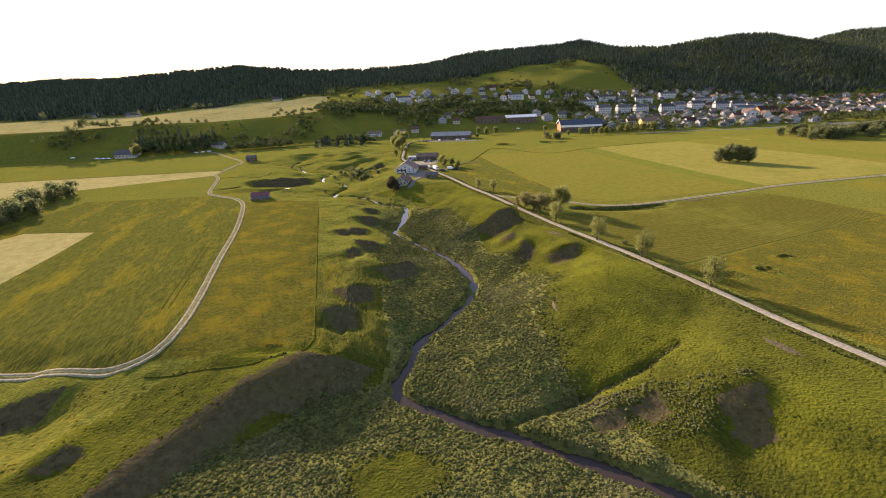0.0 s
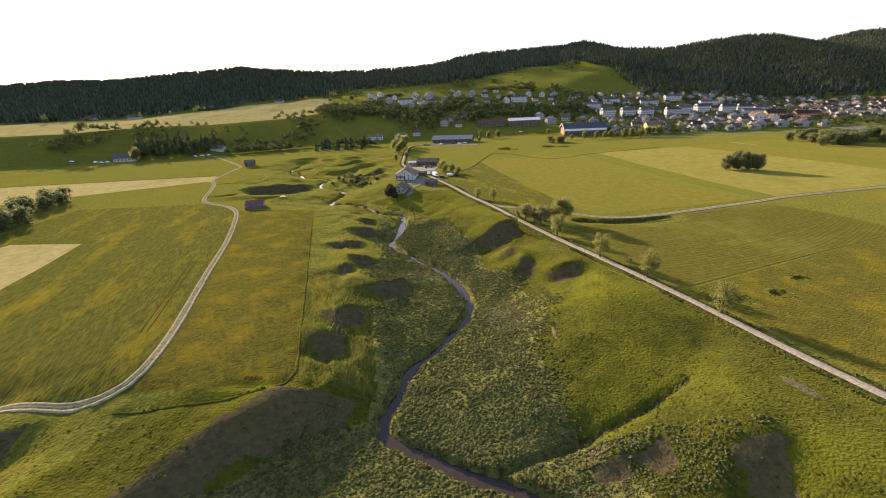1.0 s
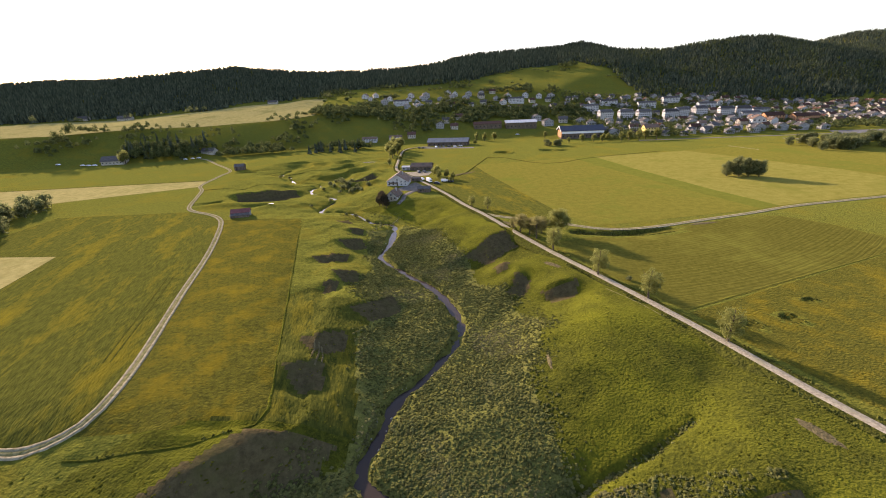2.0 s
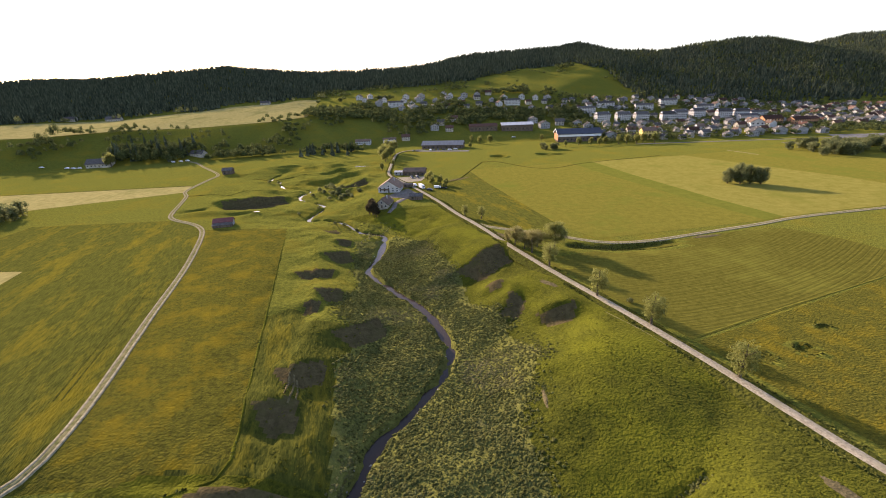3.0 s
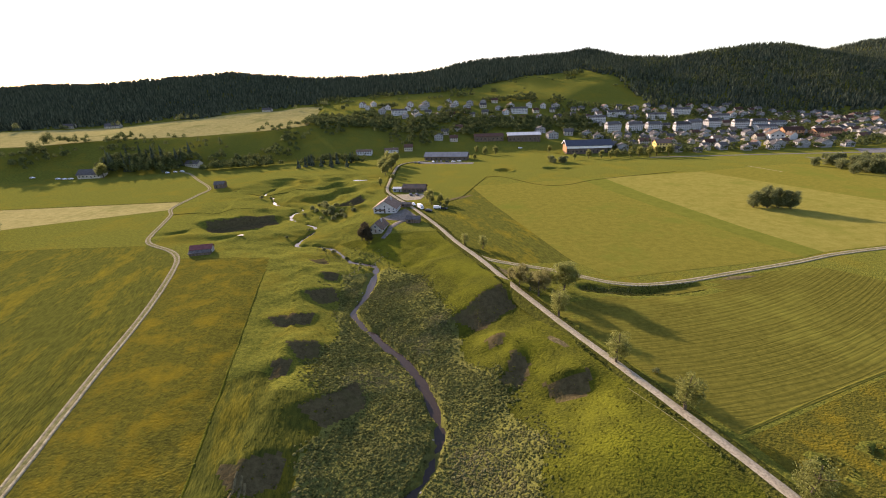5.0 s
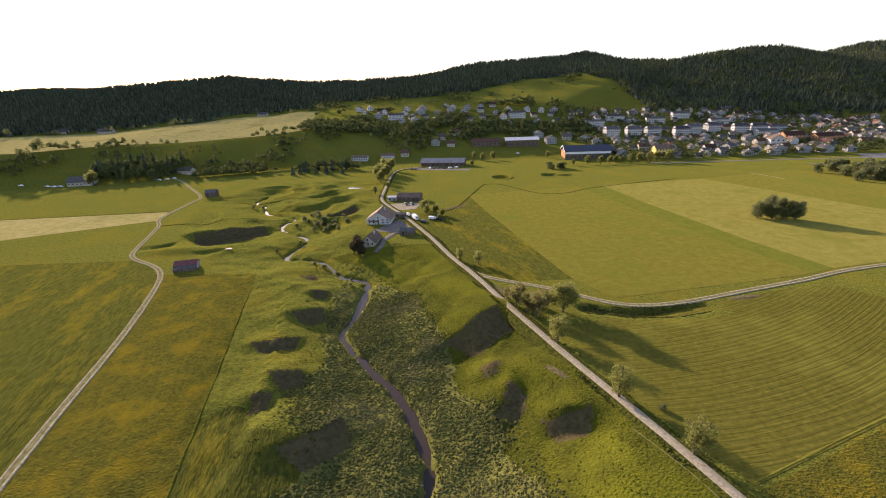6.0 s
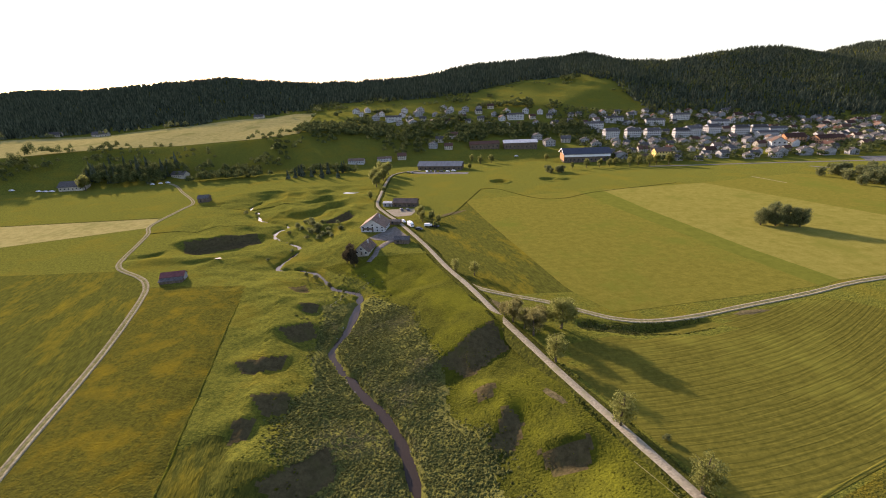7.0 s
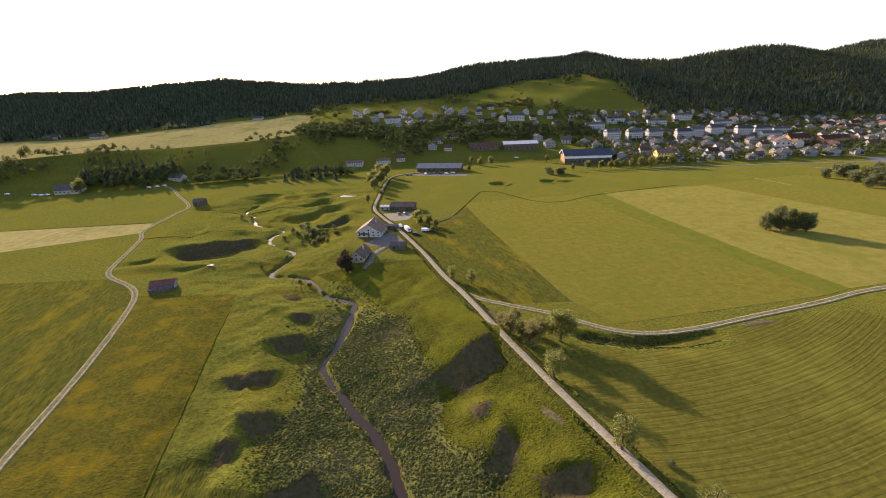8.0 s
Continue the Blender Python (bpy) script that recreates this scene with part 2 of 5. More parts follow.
def hollow(x, y, hx, hy, width, depth, mouth):
    p = (x - hx) * FACE[0] + (y - hy) * FACE[1]
    q = (x - hx) * FACE[1] - (y - hy) * FACE[0]
    p = p + 0.35 * q * q / width
    run = depth * 1.7
    down = step(-run * 0.5, run * 0.5, p) * (1 - step(run * 0.5 + 0.15 * mouth, run * 0.5 + mouth, p))
    across = 1 - step(width * 0.28, width * 0.62, np.abs(q))
    return depth * down * across


def scar(x, y, ax, ay, bx, by, reach, steep=1.0):
    """A spur: the ground swells gently to a crest, drops away steeply and comes up again slowly."""
    l = math.hypot(bx - ax, by - ay)
    ux, uy = (bx - ax) / l, (by - ay) / l
    mx, my = (ax + bx) / 2, (ay + by) / 2
    q = (x - mx) * ux + (y - my) * uy
    p = (x - mx) * uy - (y - my) * ux + 0.12 * q * q / l
    depth = 0.34 * steep * reach / max(0.6 * uy + 0.8 * ux, 0.55)
    side = np.where(q < 0, np.exp(-(np.abs(q) / (0.66 * l)) ** 3), np.exp(-(np.abs(q) / (0.6 * l)) ** 3))
    down = np.clip(p / (0.95 * reach) + 0.05, 0, 1)
    down = 0.75 * down + 0.25 * down * down * (3 - 2 * down)
    front = (down - 0.42) * (1 - step(0.8 * reach, 3.3 * reach, p))
    back = -0.42 * step(-2.2 * reach, -0.05 * reach, p)
    return depth * side * np.where(p > 0, front, back)


# the hillside: knots of x, then y and z, of the foot, a lip, a bench, a crest and the ridge
FOOT_X, FOOT_Y = [-1300, -383, -258, -204, -99, -29, 61, 136, 235, 404, 900, 1500], [420, 428, 455, 480, 500, 505, 510, 500, 448, 428, 420, 420]
LIP = [(-1300, 470, 27), (-416, 482, 27), (-358, 522, 28), (-285, 542, 27), (-202, 572, 29), (-158, 592, 33), (-50, 605, 27), (50, 610, 24),
       (150, 600, 15), (280, 590, 10), (400, 590, 8), (600, 620, 9), (1500, 600, 10)]
BENCH = [(-1300, 600, 35), (-544, 612, 37), (-437, 662, 37), (-305, 722, 46), (-205, 742, 50), (-95, 760, 58), (0, 750, 59), (110, 765, 61),
         (172, 740, 55), (285, 700, 34), (444, 690, 27), (600, 680, 16), (1500, 680, 18)]
CREST = [(-1300, 760, 62), (-500, 760, 58), (-200, 820, 62), (0, 800, 69), (104, 842, 77), (257, 892, 93), (302, 900, 99), (350, 880, 88), (450, 830, 68),
         (600, 820, 60), (1500, 820, 60)]
RIDGE_X = [-1300, -906, -750, -604, -424, -280, -200, -79, 1, 124, 329, 383, 446, 538, 635, 754, 834, 974, 1500]
RIDGE_Y = [1000, 1000, 1000, 1000, 1000, 1000, 1050, 1100, 1100, 1150, 1150, 1150, 1100, 1050, 1050, 1100, 1100, 1150, 1150]
RIDGE_Z = [102, 106, 107, 113, 117, 104, 105, 104, 114, 137, 142, 150, 132, 120, 131, 146, 141, 122, 109]


def hill(x, y):
    lines = [(np.interp(x, FOOT_X, FOOT_Y), np.zeros_like(x))]
    for knots in (LIP, BENCH, CREST):
        kx, ky, kz = zip(*knots)
        lines.append((np.interp(x, kx, ky), np.interp(x, kx, kz)))
    lines.append((np.interp(x, RIDGE_X, RIDGE_Y), np.interp(x, RIDGE_X, RIDGE_Z)))
    lines.append((lines[-1][0] + 500, lines[-1][1] * 0.55))
    z = np.zeros_like(x)
    for (ya, za), (yb, zb) in zip(lines, lines[1:]):
        t = np.clip((y - ya) / np.maximum(yb - ya, 1), 0, 1)
        z = np.where(y > ya, za + (zb - za) * t, z)
    z = np.where(y > lines[-1][0], lines[-1][1], z)
    z = z + 110 * np.exp(-((x - 1500) / 330) ** 2 - ((y - 1560) / 240) ** 2)
    rough = step(480, 760, y)
    return z + rough * (3 * value_noise(x, y, 90, 3) + 1.2 * value_noise(x, y, 35, 4))


DITCHES = [[(50, 73), (41, 69), (30, 65.5), (20, 62), (11, 58.5)], [(-60, 198), (-37, 108), (-30, 80), (-31, 76), (-36, 73), (-46, 71), (-62, 70)],
           [(60, 172), (72, 168), (86, 167.5), (97, 170)]]


def near_line(x, y, line):
    """Distance to a bent line."""
    best = np.full(np.shape(x), 1e9)
    for (ax, ay), (bx, by) in zip(line, line[1:]):
        t = np.clip(((x - ax) * (bx - ax) + (y - ay) * (by - ay)) / ((bx - ax) ** 2 + (by - ay) ** 2), 0, 1)
        best = np.minimum(best, np.hypot(x - ax - t * (bx - ax), y - ay - t * (by - ay)))
    return best


def shaded_face(x, y):
    """True on the steep faces below the crests, where the shade colour is painted."""
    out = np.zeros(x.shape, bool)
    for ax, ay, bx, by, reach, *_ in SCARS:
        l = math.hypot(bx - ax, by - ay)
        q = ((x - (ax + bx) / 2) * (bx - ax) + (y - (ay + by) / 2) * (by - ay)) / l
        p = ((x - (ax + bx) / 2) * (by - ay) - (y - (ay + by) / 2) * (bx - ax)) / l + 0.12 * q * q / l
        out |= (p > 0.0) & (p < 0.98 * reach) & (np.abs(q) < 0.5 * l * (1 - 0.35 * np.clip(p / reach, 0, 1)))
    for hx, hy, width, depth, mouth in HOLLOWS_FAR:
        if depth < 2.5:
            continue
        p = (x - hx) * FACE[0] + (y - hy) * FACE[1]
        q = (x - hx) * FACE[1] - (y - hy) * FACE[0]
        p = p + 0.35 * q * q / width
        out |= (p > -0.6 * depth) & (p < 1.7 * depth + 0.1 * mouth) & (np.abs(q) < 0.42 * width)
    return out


def eroded(x, y, wob):
    """How deep the hollows cut."""
    cut = np.zeros_like(x)
    for s_ in SCARS:
        i = (np.abs(x - s_[0]) < 50) & (np.abs(y - s_[1]) < 50)
        cut[i] += scar(x[i] + wob[i] * 0.25, y[i] + 0.3 * wob[i], *s_)
    for h in HOLLOWS_FAR:
        i = (np.abs(x - h[0]) < 60) & (np.abs(y - h[1]) < 60)
        cut[i] += hollow(x[i] + wob[i] * 0.4, y[i], *h)
    return cut


def height(x, y, fine=True):
    shape = np.shape(x)
    x, y = np.asarray(x, float).ravel(), np.asarray(y, float).ravel()
    wob = 2.2 * value_noise(x, y, 14, 11) + 1.0 * value_noise(x, y, 6, 12)
    near = 1 - step(385, 420, y)
    wt, wf = np.interp(y, WEST_Y, WEST_TOP), np.interp(y, WEST_Y, WEST_FOOT)
    et, ef = np.interp(y, EAST_Y, EAST_TOP), np.interp(y, EAST_Y, EAST_FOOT)
    xw = x + wob * (0.4 + 0.3 * step(70, 84, y))
    soft = 0.9 * step(70, 84, y)
    west = 1 - ((1 - soft) * step(0, 1, (xw - wt) / (wf - wt)) + soft * np.clip((xw - wt) / (wf - wt), 0, 1))
    east = step(0, 1, (xw - ef) / (et - ef))
    up = np.clip(np.maximum(west, east), 0, 1)
    d = brook_distance(x, y)
    floor = brook_z(y) + 1.2 + 0.075 * np.minimum(d, 34) + 0.25 * value_noise(x, y, 9, 5)
    top = -1.6 * np.clip(1 - np.abs(x - wt) / 16, 0, 1) * (x < wt + 6) * (y < 240) * (y > 74)
    top = top - 2.8 * (1 - step(60, 86, y)) * (x < 0) * step(20, 60, -x)
    z = floor + (top - floor) * up
    z = z * near
    # swells of the ground east of the brook
    z = z + 2.5 * np.exp(-((x - 44) / 13) ** 2 - ((y - 106) / 12) ** 2) * near
    z = z + 1.4 * np.exp(-((x - 38) / 12) ** 2 - ((y - 92) / 11) ** 2) * near
    z = z - 1.3 * np.exp(-(near_line(x, y, [(62, 86), (50, 74), (40, 69), (25, 63)]) / 6) ** 2) * near
    z = z + 1.8 * np.exp(-((x - 12) / 9) ** 2 - ((y - 186) / 12) ** 2) * near
    z = z + 2.4 * np.exp(-((x - 27) / 5) ** 2 - ((y - 145) / 8) ** 2) * near
    z = z + 1.6 * np.exp(-((x + 116) / 16) ** 2 - ((y - 243) / 5) ** 2)
    cut = eroded(x, y, wob)
    low = np.minimum(z, floor - 0.9)
    z = np.where(y < 200, np.where(cut > 0, np.maximum(z - cut, low), z - cut), z)
    z = np.where((np.abs(cut) > 0.01) & (y >= 200), np.maximum(z - cut, np.minimum(z, brook_z(y) + 0.9)), z)
    far_rough = step(255, 300, y) * (1 - step(385, 430, y)) * step(-150, -130, x) * (1 - step(-40, -28, x))
    z = z + far_rough * (1.9 * (0.45 - np.abs(value_noise(x + 0.5 * y, y, 19, 8))) * 1.6 + 1.0 * (0.4 - np.abs(value_noise(x + 0.6 * y, y, 9, 9))))
    # upstream the brook lies open in a shallow trough
    trough = brook_z(y) + 0.7 + 0.2 * np.maximum(d - 2, 0) + 0.4 * value_noise(x, y, 7, 65) * step(2, 8, d) + 8 * (1 - step(188, 210, y))
    z = np.where(d < 40, np.minimum(z, trough), z)
    z = np.where(d < 2.8, np.minimum(z, brook_z(y) - 0.5 + 2.2 * step(0.7, 2.6, d + 0.4 * step(222, 242, y) + 0.6 * value_noise(x, y, 3.2, 61))), z)
    for line, deep, wide in zip(DITCHES, (0.9, 0.12, 1.6), (1.5, 0.9, 3.6)):
        z = z - deep * (1 - step(0.2 * wide, wide, near_line(x, y, line)))
    # two round sinks in the flowering meadow, two beyond the mown field
    for sx, sy, sr, sdp in ((78.6, 99.2, 2.4, 0.8), (89.9, 101.2, 2.6, 1.0), (101, 109, 1.8, 0.5), (66, 400, 8, 3.2), (108, 402, 8, 3.0), (120, 398, 6, 2.4)):
        r = np.hypot(x - sx, y - sy)
        z = z - sdp * (1 - step(sr * 0.4, sr, r)) + 0.25 * sdp * np.exp(-((r - sr * 1.1) / 0.7) ** 2) + 0.7 * sdp * np.exp(-(r / (0.45 * sr)) ** 2)
    z = z + hill(x, y)
    if fine:
        flat = step(0.15, 1.2, -z) * (y < 420)
        z = z + flat * (0.22 * value_noise(x, y, 3.1, 21) + 0.35 * value_noise(x, y, 8, 22))
    return z.reshape(shape)


def zat(x, y):
    return float(height(np.array([x]), np.array([y]))[0])


def mesh_object(name, verts, faces, mat, parent=None, smooth=False):
    me = bpy.data.meshes.new(name)
    me.from_pydata([tuple(v) for v in verts], [], faces)
    me.materials.append(mat)
    if smooth:
        me.polygons.foreach_set("use_smooth", [True] * len(me.polygons))
    me.update()
    ob = new(name, me)
    if parent:
        ob.parent = parent
    return ob


def steps(*spans):
    out = []
    for a, b, n in spans:
        out += list(np.linspace(a, b, n, endpoint=False))
    return np.array(out + [spans[-1][1]])


gx = steps((-4000, -1400, 14), (-1400, -500, 46), (-500, -130, 62), (-130, 110, 240), (110, 500, 66), (500, 1500, 52), (1500, 4000, 12))
gy = steps((-600, 0, 8), (0, 26, 14), (26, 260, 234), (260, 440, 120), (440, 700, 56), (700, 1200, 42), (1200, 1900, 26), (1900, 4500, 12))
XX, YY = np.meshgrid(gx, gy)
ZZ = height(XX, YY)
nx, ny = len(gx), len(gy)
gv = np.stack([XX.ravel(), YY.ravel(), ZZ.ravel()], 1)
ii = (np.arange(ny - 1)[:, None] * nx + np.arange(nx - 1)[None, :]).ravel()
gf = np.stack([ii, ii + 1, ii + nx + 1, ii + nx], 1)
gm = bpy.data.meshes.new("ground")
gm.from_pydata(gv.tolist(), [], gf.tolist())
for m_ in (GRASS, MUD, LUSH_DIM, SHADE_BROWN, MEADOW_WEST, BUTTERCUP):
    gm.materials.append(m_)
cx, cy = gv[gf].mean(1)[:, 0], gv[gf].mean(1)[:, 1]
wtc, etc_ = np.interp(cy, WEST_Y, WEST_HERB), np.interp(cy, EAST_Y, EAST_HERB)
wild = 3 * value_noise(cx, cy, 12, 31)
index = np.zeros(len(cx), int)
# valley slopes: lush growth and their weaker light share one darker colour
index[(cx > etc_ - 2) & (cx < np.interp(cy, [0, 60, 115, 156, 206, 250], [102, 79, 58, 42, 24, 8]) + wild * 0.3) & (cy < 240)] = 2
index[(cx < wtc + 2) & (cx > np.interp(cy, WEST_Y, WEST_TOP) - 18 + wild * 2) & (cy < 78)] = 2
index[(cx > wtc - 1 + wild) & (cx < etc_ + 2 + wild) & (cy < 202 + 2 * wild)] = 1
index[np.hypot((cx + 9) / 8, (cy - 47.5) / 6) < 1 + wild * 0.06] = 2
track_x = np.interp(cy, [71, 75, 81, 96, 131, 160, 184, 207, 225, 235], [-72, -66, -63.3, -65.8, -76, -84, -92, -101, -116, -131])
index[(cx < track_x) & (cx > -200) & (cy > 72.5) & (cy < 232)] = 4
index[(cx > np.interp(cy, [190, 204, 221, 250, 290, 311, 340], [38, 25, 18, 8, -8, -18, -28]) + 2) & (cx < np.interp(cy, [178, 196, 290, 341], [72, 62, 42, 33]) + 2) & (cx > np.interp(cy, [290, 307, 340, 374], [-9, 24, 36, 48])) & (cy > 194) & (cy < 345)] = 4
# flowers between the track and the ditch, mixed meadow from the ditch to the brink
ditch_x = np.interp(cy, [76, 80, 108, 198, 214], [-46, -30, -37, -60, -64])
index[(cx >= track_x) & (cx < ditch_x) & (cy > 75) & (cy < 213 + 0.6 * wild)] = 5
index[(cx >= ditch_x) & (cx < np.interp(cy, WEST_Y, WEST_HERB) - 1 + wild) & (cx > -70) & (cy > 77) & (cy < 128 + 3 * wild)] = 4
# shade painted in brown on the steep faces and the western bank
bank_w = (cx - np.interp(cy, WEST_Y, WEST_TOP)) / (np.interp(cy, WEST_Y, WEST_FOOT) - np.interp(cy, WEST_Y, WEST_TOP)) + 0.1 * wild
index[shaded_face(cx + 0.5 * value_noise(cx, cy, 3, 62), cy + 0.3 * wild)] = 3
index[(bank_w > 0.1) & (bank_w < 0.97) & (cy < 75) & (cy > 20)] = 3
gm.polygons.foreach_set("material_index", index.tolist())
gm.polygons.foreach_set("use_smooth", [True] * len(index))
tagged(new("ground", gm), "rolling green meadow valley with eroded hollows along a brook", "ground", kind="structure")

# ---- brook, roads, fields ----


def ribbon(name, line, offsets, lift, mat, parent=None, z_of=None, wander=0.0, level=0):
    """A strip that follows a line; offsets: (sideways, up) across it."""
    verts, faces = [], []
    n = len(line)
    mid = height(np.array([p.x for p in line]), np.array([p.y for p in line]))
    if level:
        mid = np.convolve(np.pad(np.maximum(mid, -0.7), level, mode="edge"), np.ones(2 * level + 1) / (2 * level + 1), "valid")
    for k, p in enumerate(line):
        a, b = line[max(k - 1, 0)], line[min(k + 1, n - 1)]
        side = Vector((b.y - a.y, a.x - b.x, 0)).normalized()
        w = wander * noise.noise((p.x * 0.15, p.y * 0.15, 3.0)) if wander else 0
        for s, up in offsets:
            q = p + side * (s + (w if s >= 0 else -w * 0.6))
            verts.append((q.x, q.y, (z_of(q.x, q.y) if z_of and z_of is not zat else mid[k]) + lift + up))
    m = len(offsets)
    if z_of is zat:
        vv = np.array(verts)
        vv[:, 2] = height(vv[:, 0], vv[:, 1]) + lift + np.tile([up for _, up in offsets], n)
        verts = vv.tolist()
    for k in range(n - 1):
        for j in range(m - 1):
            i = k * m + j
            faces.append((i, i + 1, i + m + 1, i + m))
    return mesh_object(name, verts, faces, mat, parent, True)


brook = ribbon("brook", brook_line, [(-1.6, 0), (-0.6, 0), (0.6, 0), (1.6, 0)], 0.05, WATER, z_of=lambda x, y: float(brook_z(y)), wander=0.6)
tagged(brook, "narrow dark winding brook between tall herbs", "brook", kind="structure")

ROAD = [(-2, 470), (-20, 463), (-29, 446), (-30, 410), (-29, 370), (-27, 335), (-18, 311), (-8, 290), (8, 250), (18, 221), (25, 204), (33, 182), (43, 156), (51.5, 134), (59, 115),
        (67, 94.5), (74.5, 73), (80, 59), (90, 34), (110, -20)]
SIDE = [(23, 208), (31, 199), (41, 193), (54, 186), (63, 179), (71, 174), (81, 172), (96, 174), (115, 179), (142, 186), (170, 194), (230, 204), (300, 216), (420, 240)]
TRACK = [(-130, 69.5), (-106, 71.2), (-82, 71.9), (-70.5, 72.3), (-66, 75), (-63.3, 81), (-65.8, 96), (-76, 131), (-84, 160), (-92, 184), (-101, 207), (-108, 218), (-116, 225),
         (-131, 235), (-138, 246), (-146, 268), (-154, 289), (-164, 307), (-168, 344), (-172, 368), (-205, 410), (-229, 441), (-250, 460)]
road = ribbon("road", curve(ROAD, 2), [(-1.15, 0.3), (-1.0, 0.42), (0, 0.46), (1.0, 0.42), (1.15, 0.3)], 0.0, GRAVEL, wander=0.15, level=9)
ribbon("embankment", curve(ROAD, 2), [(-5.0, -1.6), (-3.0, -0.1), (-1.8, 0.36), (1.8, 0.36), (3.0, -0.1), (4.4, -1.0)], 0.0, VERGE, road, wander=0.5, level=9)
tagged(road, "straight pale gravel farm road across the meadows", "road", kind="structure")


def track(name, line, label, gauge=0.78):
    base = new(name)
    tagged(base, label, "track", kind="structure")
    for s in (-gauge, gauge):
        ribbon("wheel_rut", line, [(s - 0.42, -0.2), (s - 0.29, 0.03), (s, -0.02), (s + 0.29, 0.03), (s + 0.42, -0.2)], 0.16, RUT, base, z_of=zat, wander=0.12)
    ribbon("grass_strip", line, [(-0.42, 0.0), (0, 0.1), (0.42, 0.0)], 0.14, TRACK_GRASS, base, z_of=zat)
    return base


TRACK_GRASS = material("grass between wheel ruts", (0.12, 0.12, 0.04), (0.24, 0.21, 0.10), 1.0, bump=0.1, bump_scale=5)
track("farm_track", curve(TRACK, 2.5), "winding pale two-rut farm track with a grassy middle")
track("side_road", curve(SIDE, 3), "pale two-rut gravel lane along the mown field", 0.75)


def sheet(name, a, b, mat, label, category, lift=0.05, gap=6.0, across=None):
    """A field between two edge lines, laid on the ground."""
    la, lb = [Vector((*p, 0)) for p in a], [Vector((*p, 0)) for p in b]

    def at(line, t):
        total = [0.0]
        for p, q in zip(line, line[1:]):
            total.append(total[-1] + (q - p).length)
        s = t * total[-1]
        for k in range(len(line) - 1):
            if s <= total[k + 1] + 1e-6:
                return line[k].lerp(line[k + 1], (s - total[k]) / max(total[k + 1] - total[k], 1e-6))
        return line[-1]

    n = max(2, int(sum((q - p).length for p, q in zip(la, la[1:])) / gap))
    m = max(2, int(max((p - q).length for p, q in zip(la, lb)) / gap)) if across is None else across
    pts = [at(la, i / n).lerp(at(lb, i / n), j / m) for i in range(n + 1) for j in range(m + 1)]
    xs, ys = np.array([p.x for p in pts]), np.array([p.y for p in pts])
    zs = height(xs, ys, False) + lift
    faces = [(i * (m + 1) + j, i * (m + 1) + j + 1, (i + 1) * (m + 1) + j + 1, (i + 1) * (m + 1) + j) for i in range(n) for j in range(m)]
    ob = mesh_object(name, list(zip(xs, ys, zs)), faces, mat, None, True)
    return tagged(ob, label, category, kind="structure")


sheet("field_mown", [(33, 341), (42, 290), (62, 196), (72, 178)], [(116, 352), (125, 300), (140, 230), (150, 191)], MOWN, "large mown meadow in even yellow-green", "field")
sheet("field_green_strip", [(116, 352), (125, 300), (140, 230), (150, 191)], [(134, 354), (140, 300), (152, 230), (161, 195)], MOWN_GREEN, "darker green strip of short grass", "field")
sheet("field_pale", [(134, 354), (140, 300), (152, 230), (161, 195)], [(214, 364), (232, 320), (256, 260), (262, 213)], HAY_FAINT, "dry pale straw-coloured hay field", "field")
sheet("field_yellow", [(214, 364), (232, 320), (256, 260), (262, 213)], [(300, 385), (350, 340), (420, 300), (480, 252)], MOWN, "yellow-green mown meadow strip", "field")
sheet("field_hay_rows", [(45, 160), (54, 138), (60, 123), (67.5, 107)], [(137, 181), (150, 180), (160, 165), (166, 143)], SWATH, "hay meadow cut in long curved rows", "field")
sheet("field_flowers", [(68, 106), (75, 86), (85, 62), (110, 0)], [(165, 142), (240, 150), (330, 140), (400, 100)], BUTTERCUP, "uncut meadow yellow with flowers", "field", 0.05, 3)
sheet("field_west_pale", [(-340, 221), (-221, 276), (-162, 302)], [(-370, 314), (-265, 319), (-169, 323)], HAY_PALE, "narrow pale cut hay strip", "field")
sheet("field_patch", [(-138, 118), (-143, 145), (-149, 170)], [(-195, 110), (-190, 150), (-182, 173)], HAY_PALE, "small pale cut patch of hay", "field")
sheet("field_bench", [(-900, 478), (-416, 484), (-358, 524), (-285, 544), (-202, 574), (-158, 594)], [(-900, 618), (-544, 614), (-437, 662), (-305, 722), (-205, 742), (-175, 745)],
      HAY_PALE, "pale sunlit hay meadow on a hillside bench", "field", 0.3, 9)


tagged(ribbon("field_edge", curve([(68, 107.6), (100, 119.5), (133, 131), (165, 142.8)], 3), [(-0.35, -0.05), (-0.12, 0.06), (0.12, 0.06), (0.35, -0.05)], 0.04, MOWN, z_of=zat, wander=0.2),
       "pale uncut rim of grass between hay field and flowers", "field edge", kind="structure")


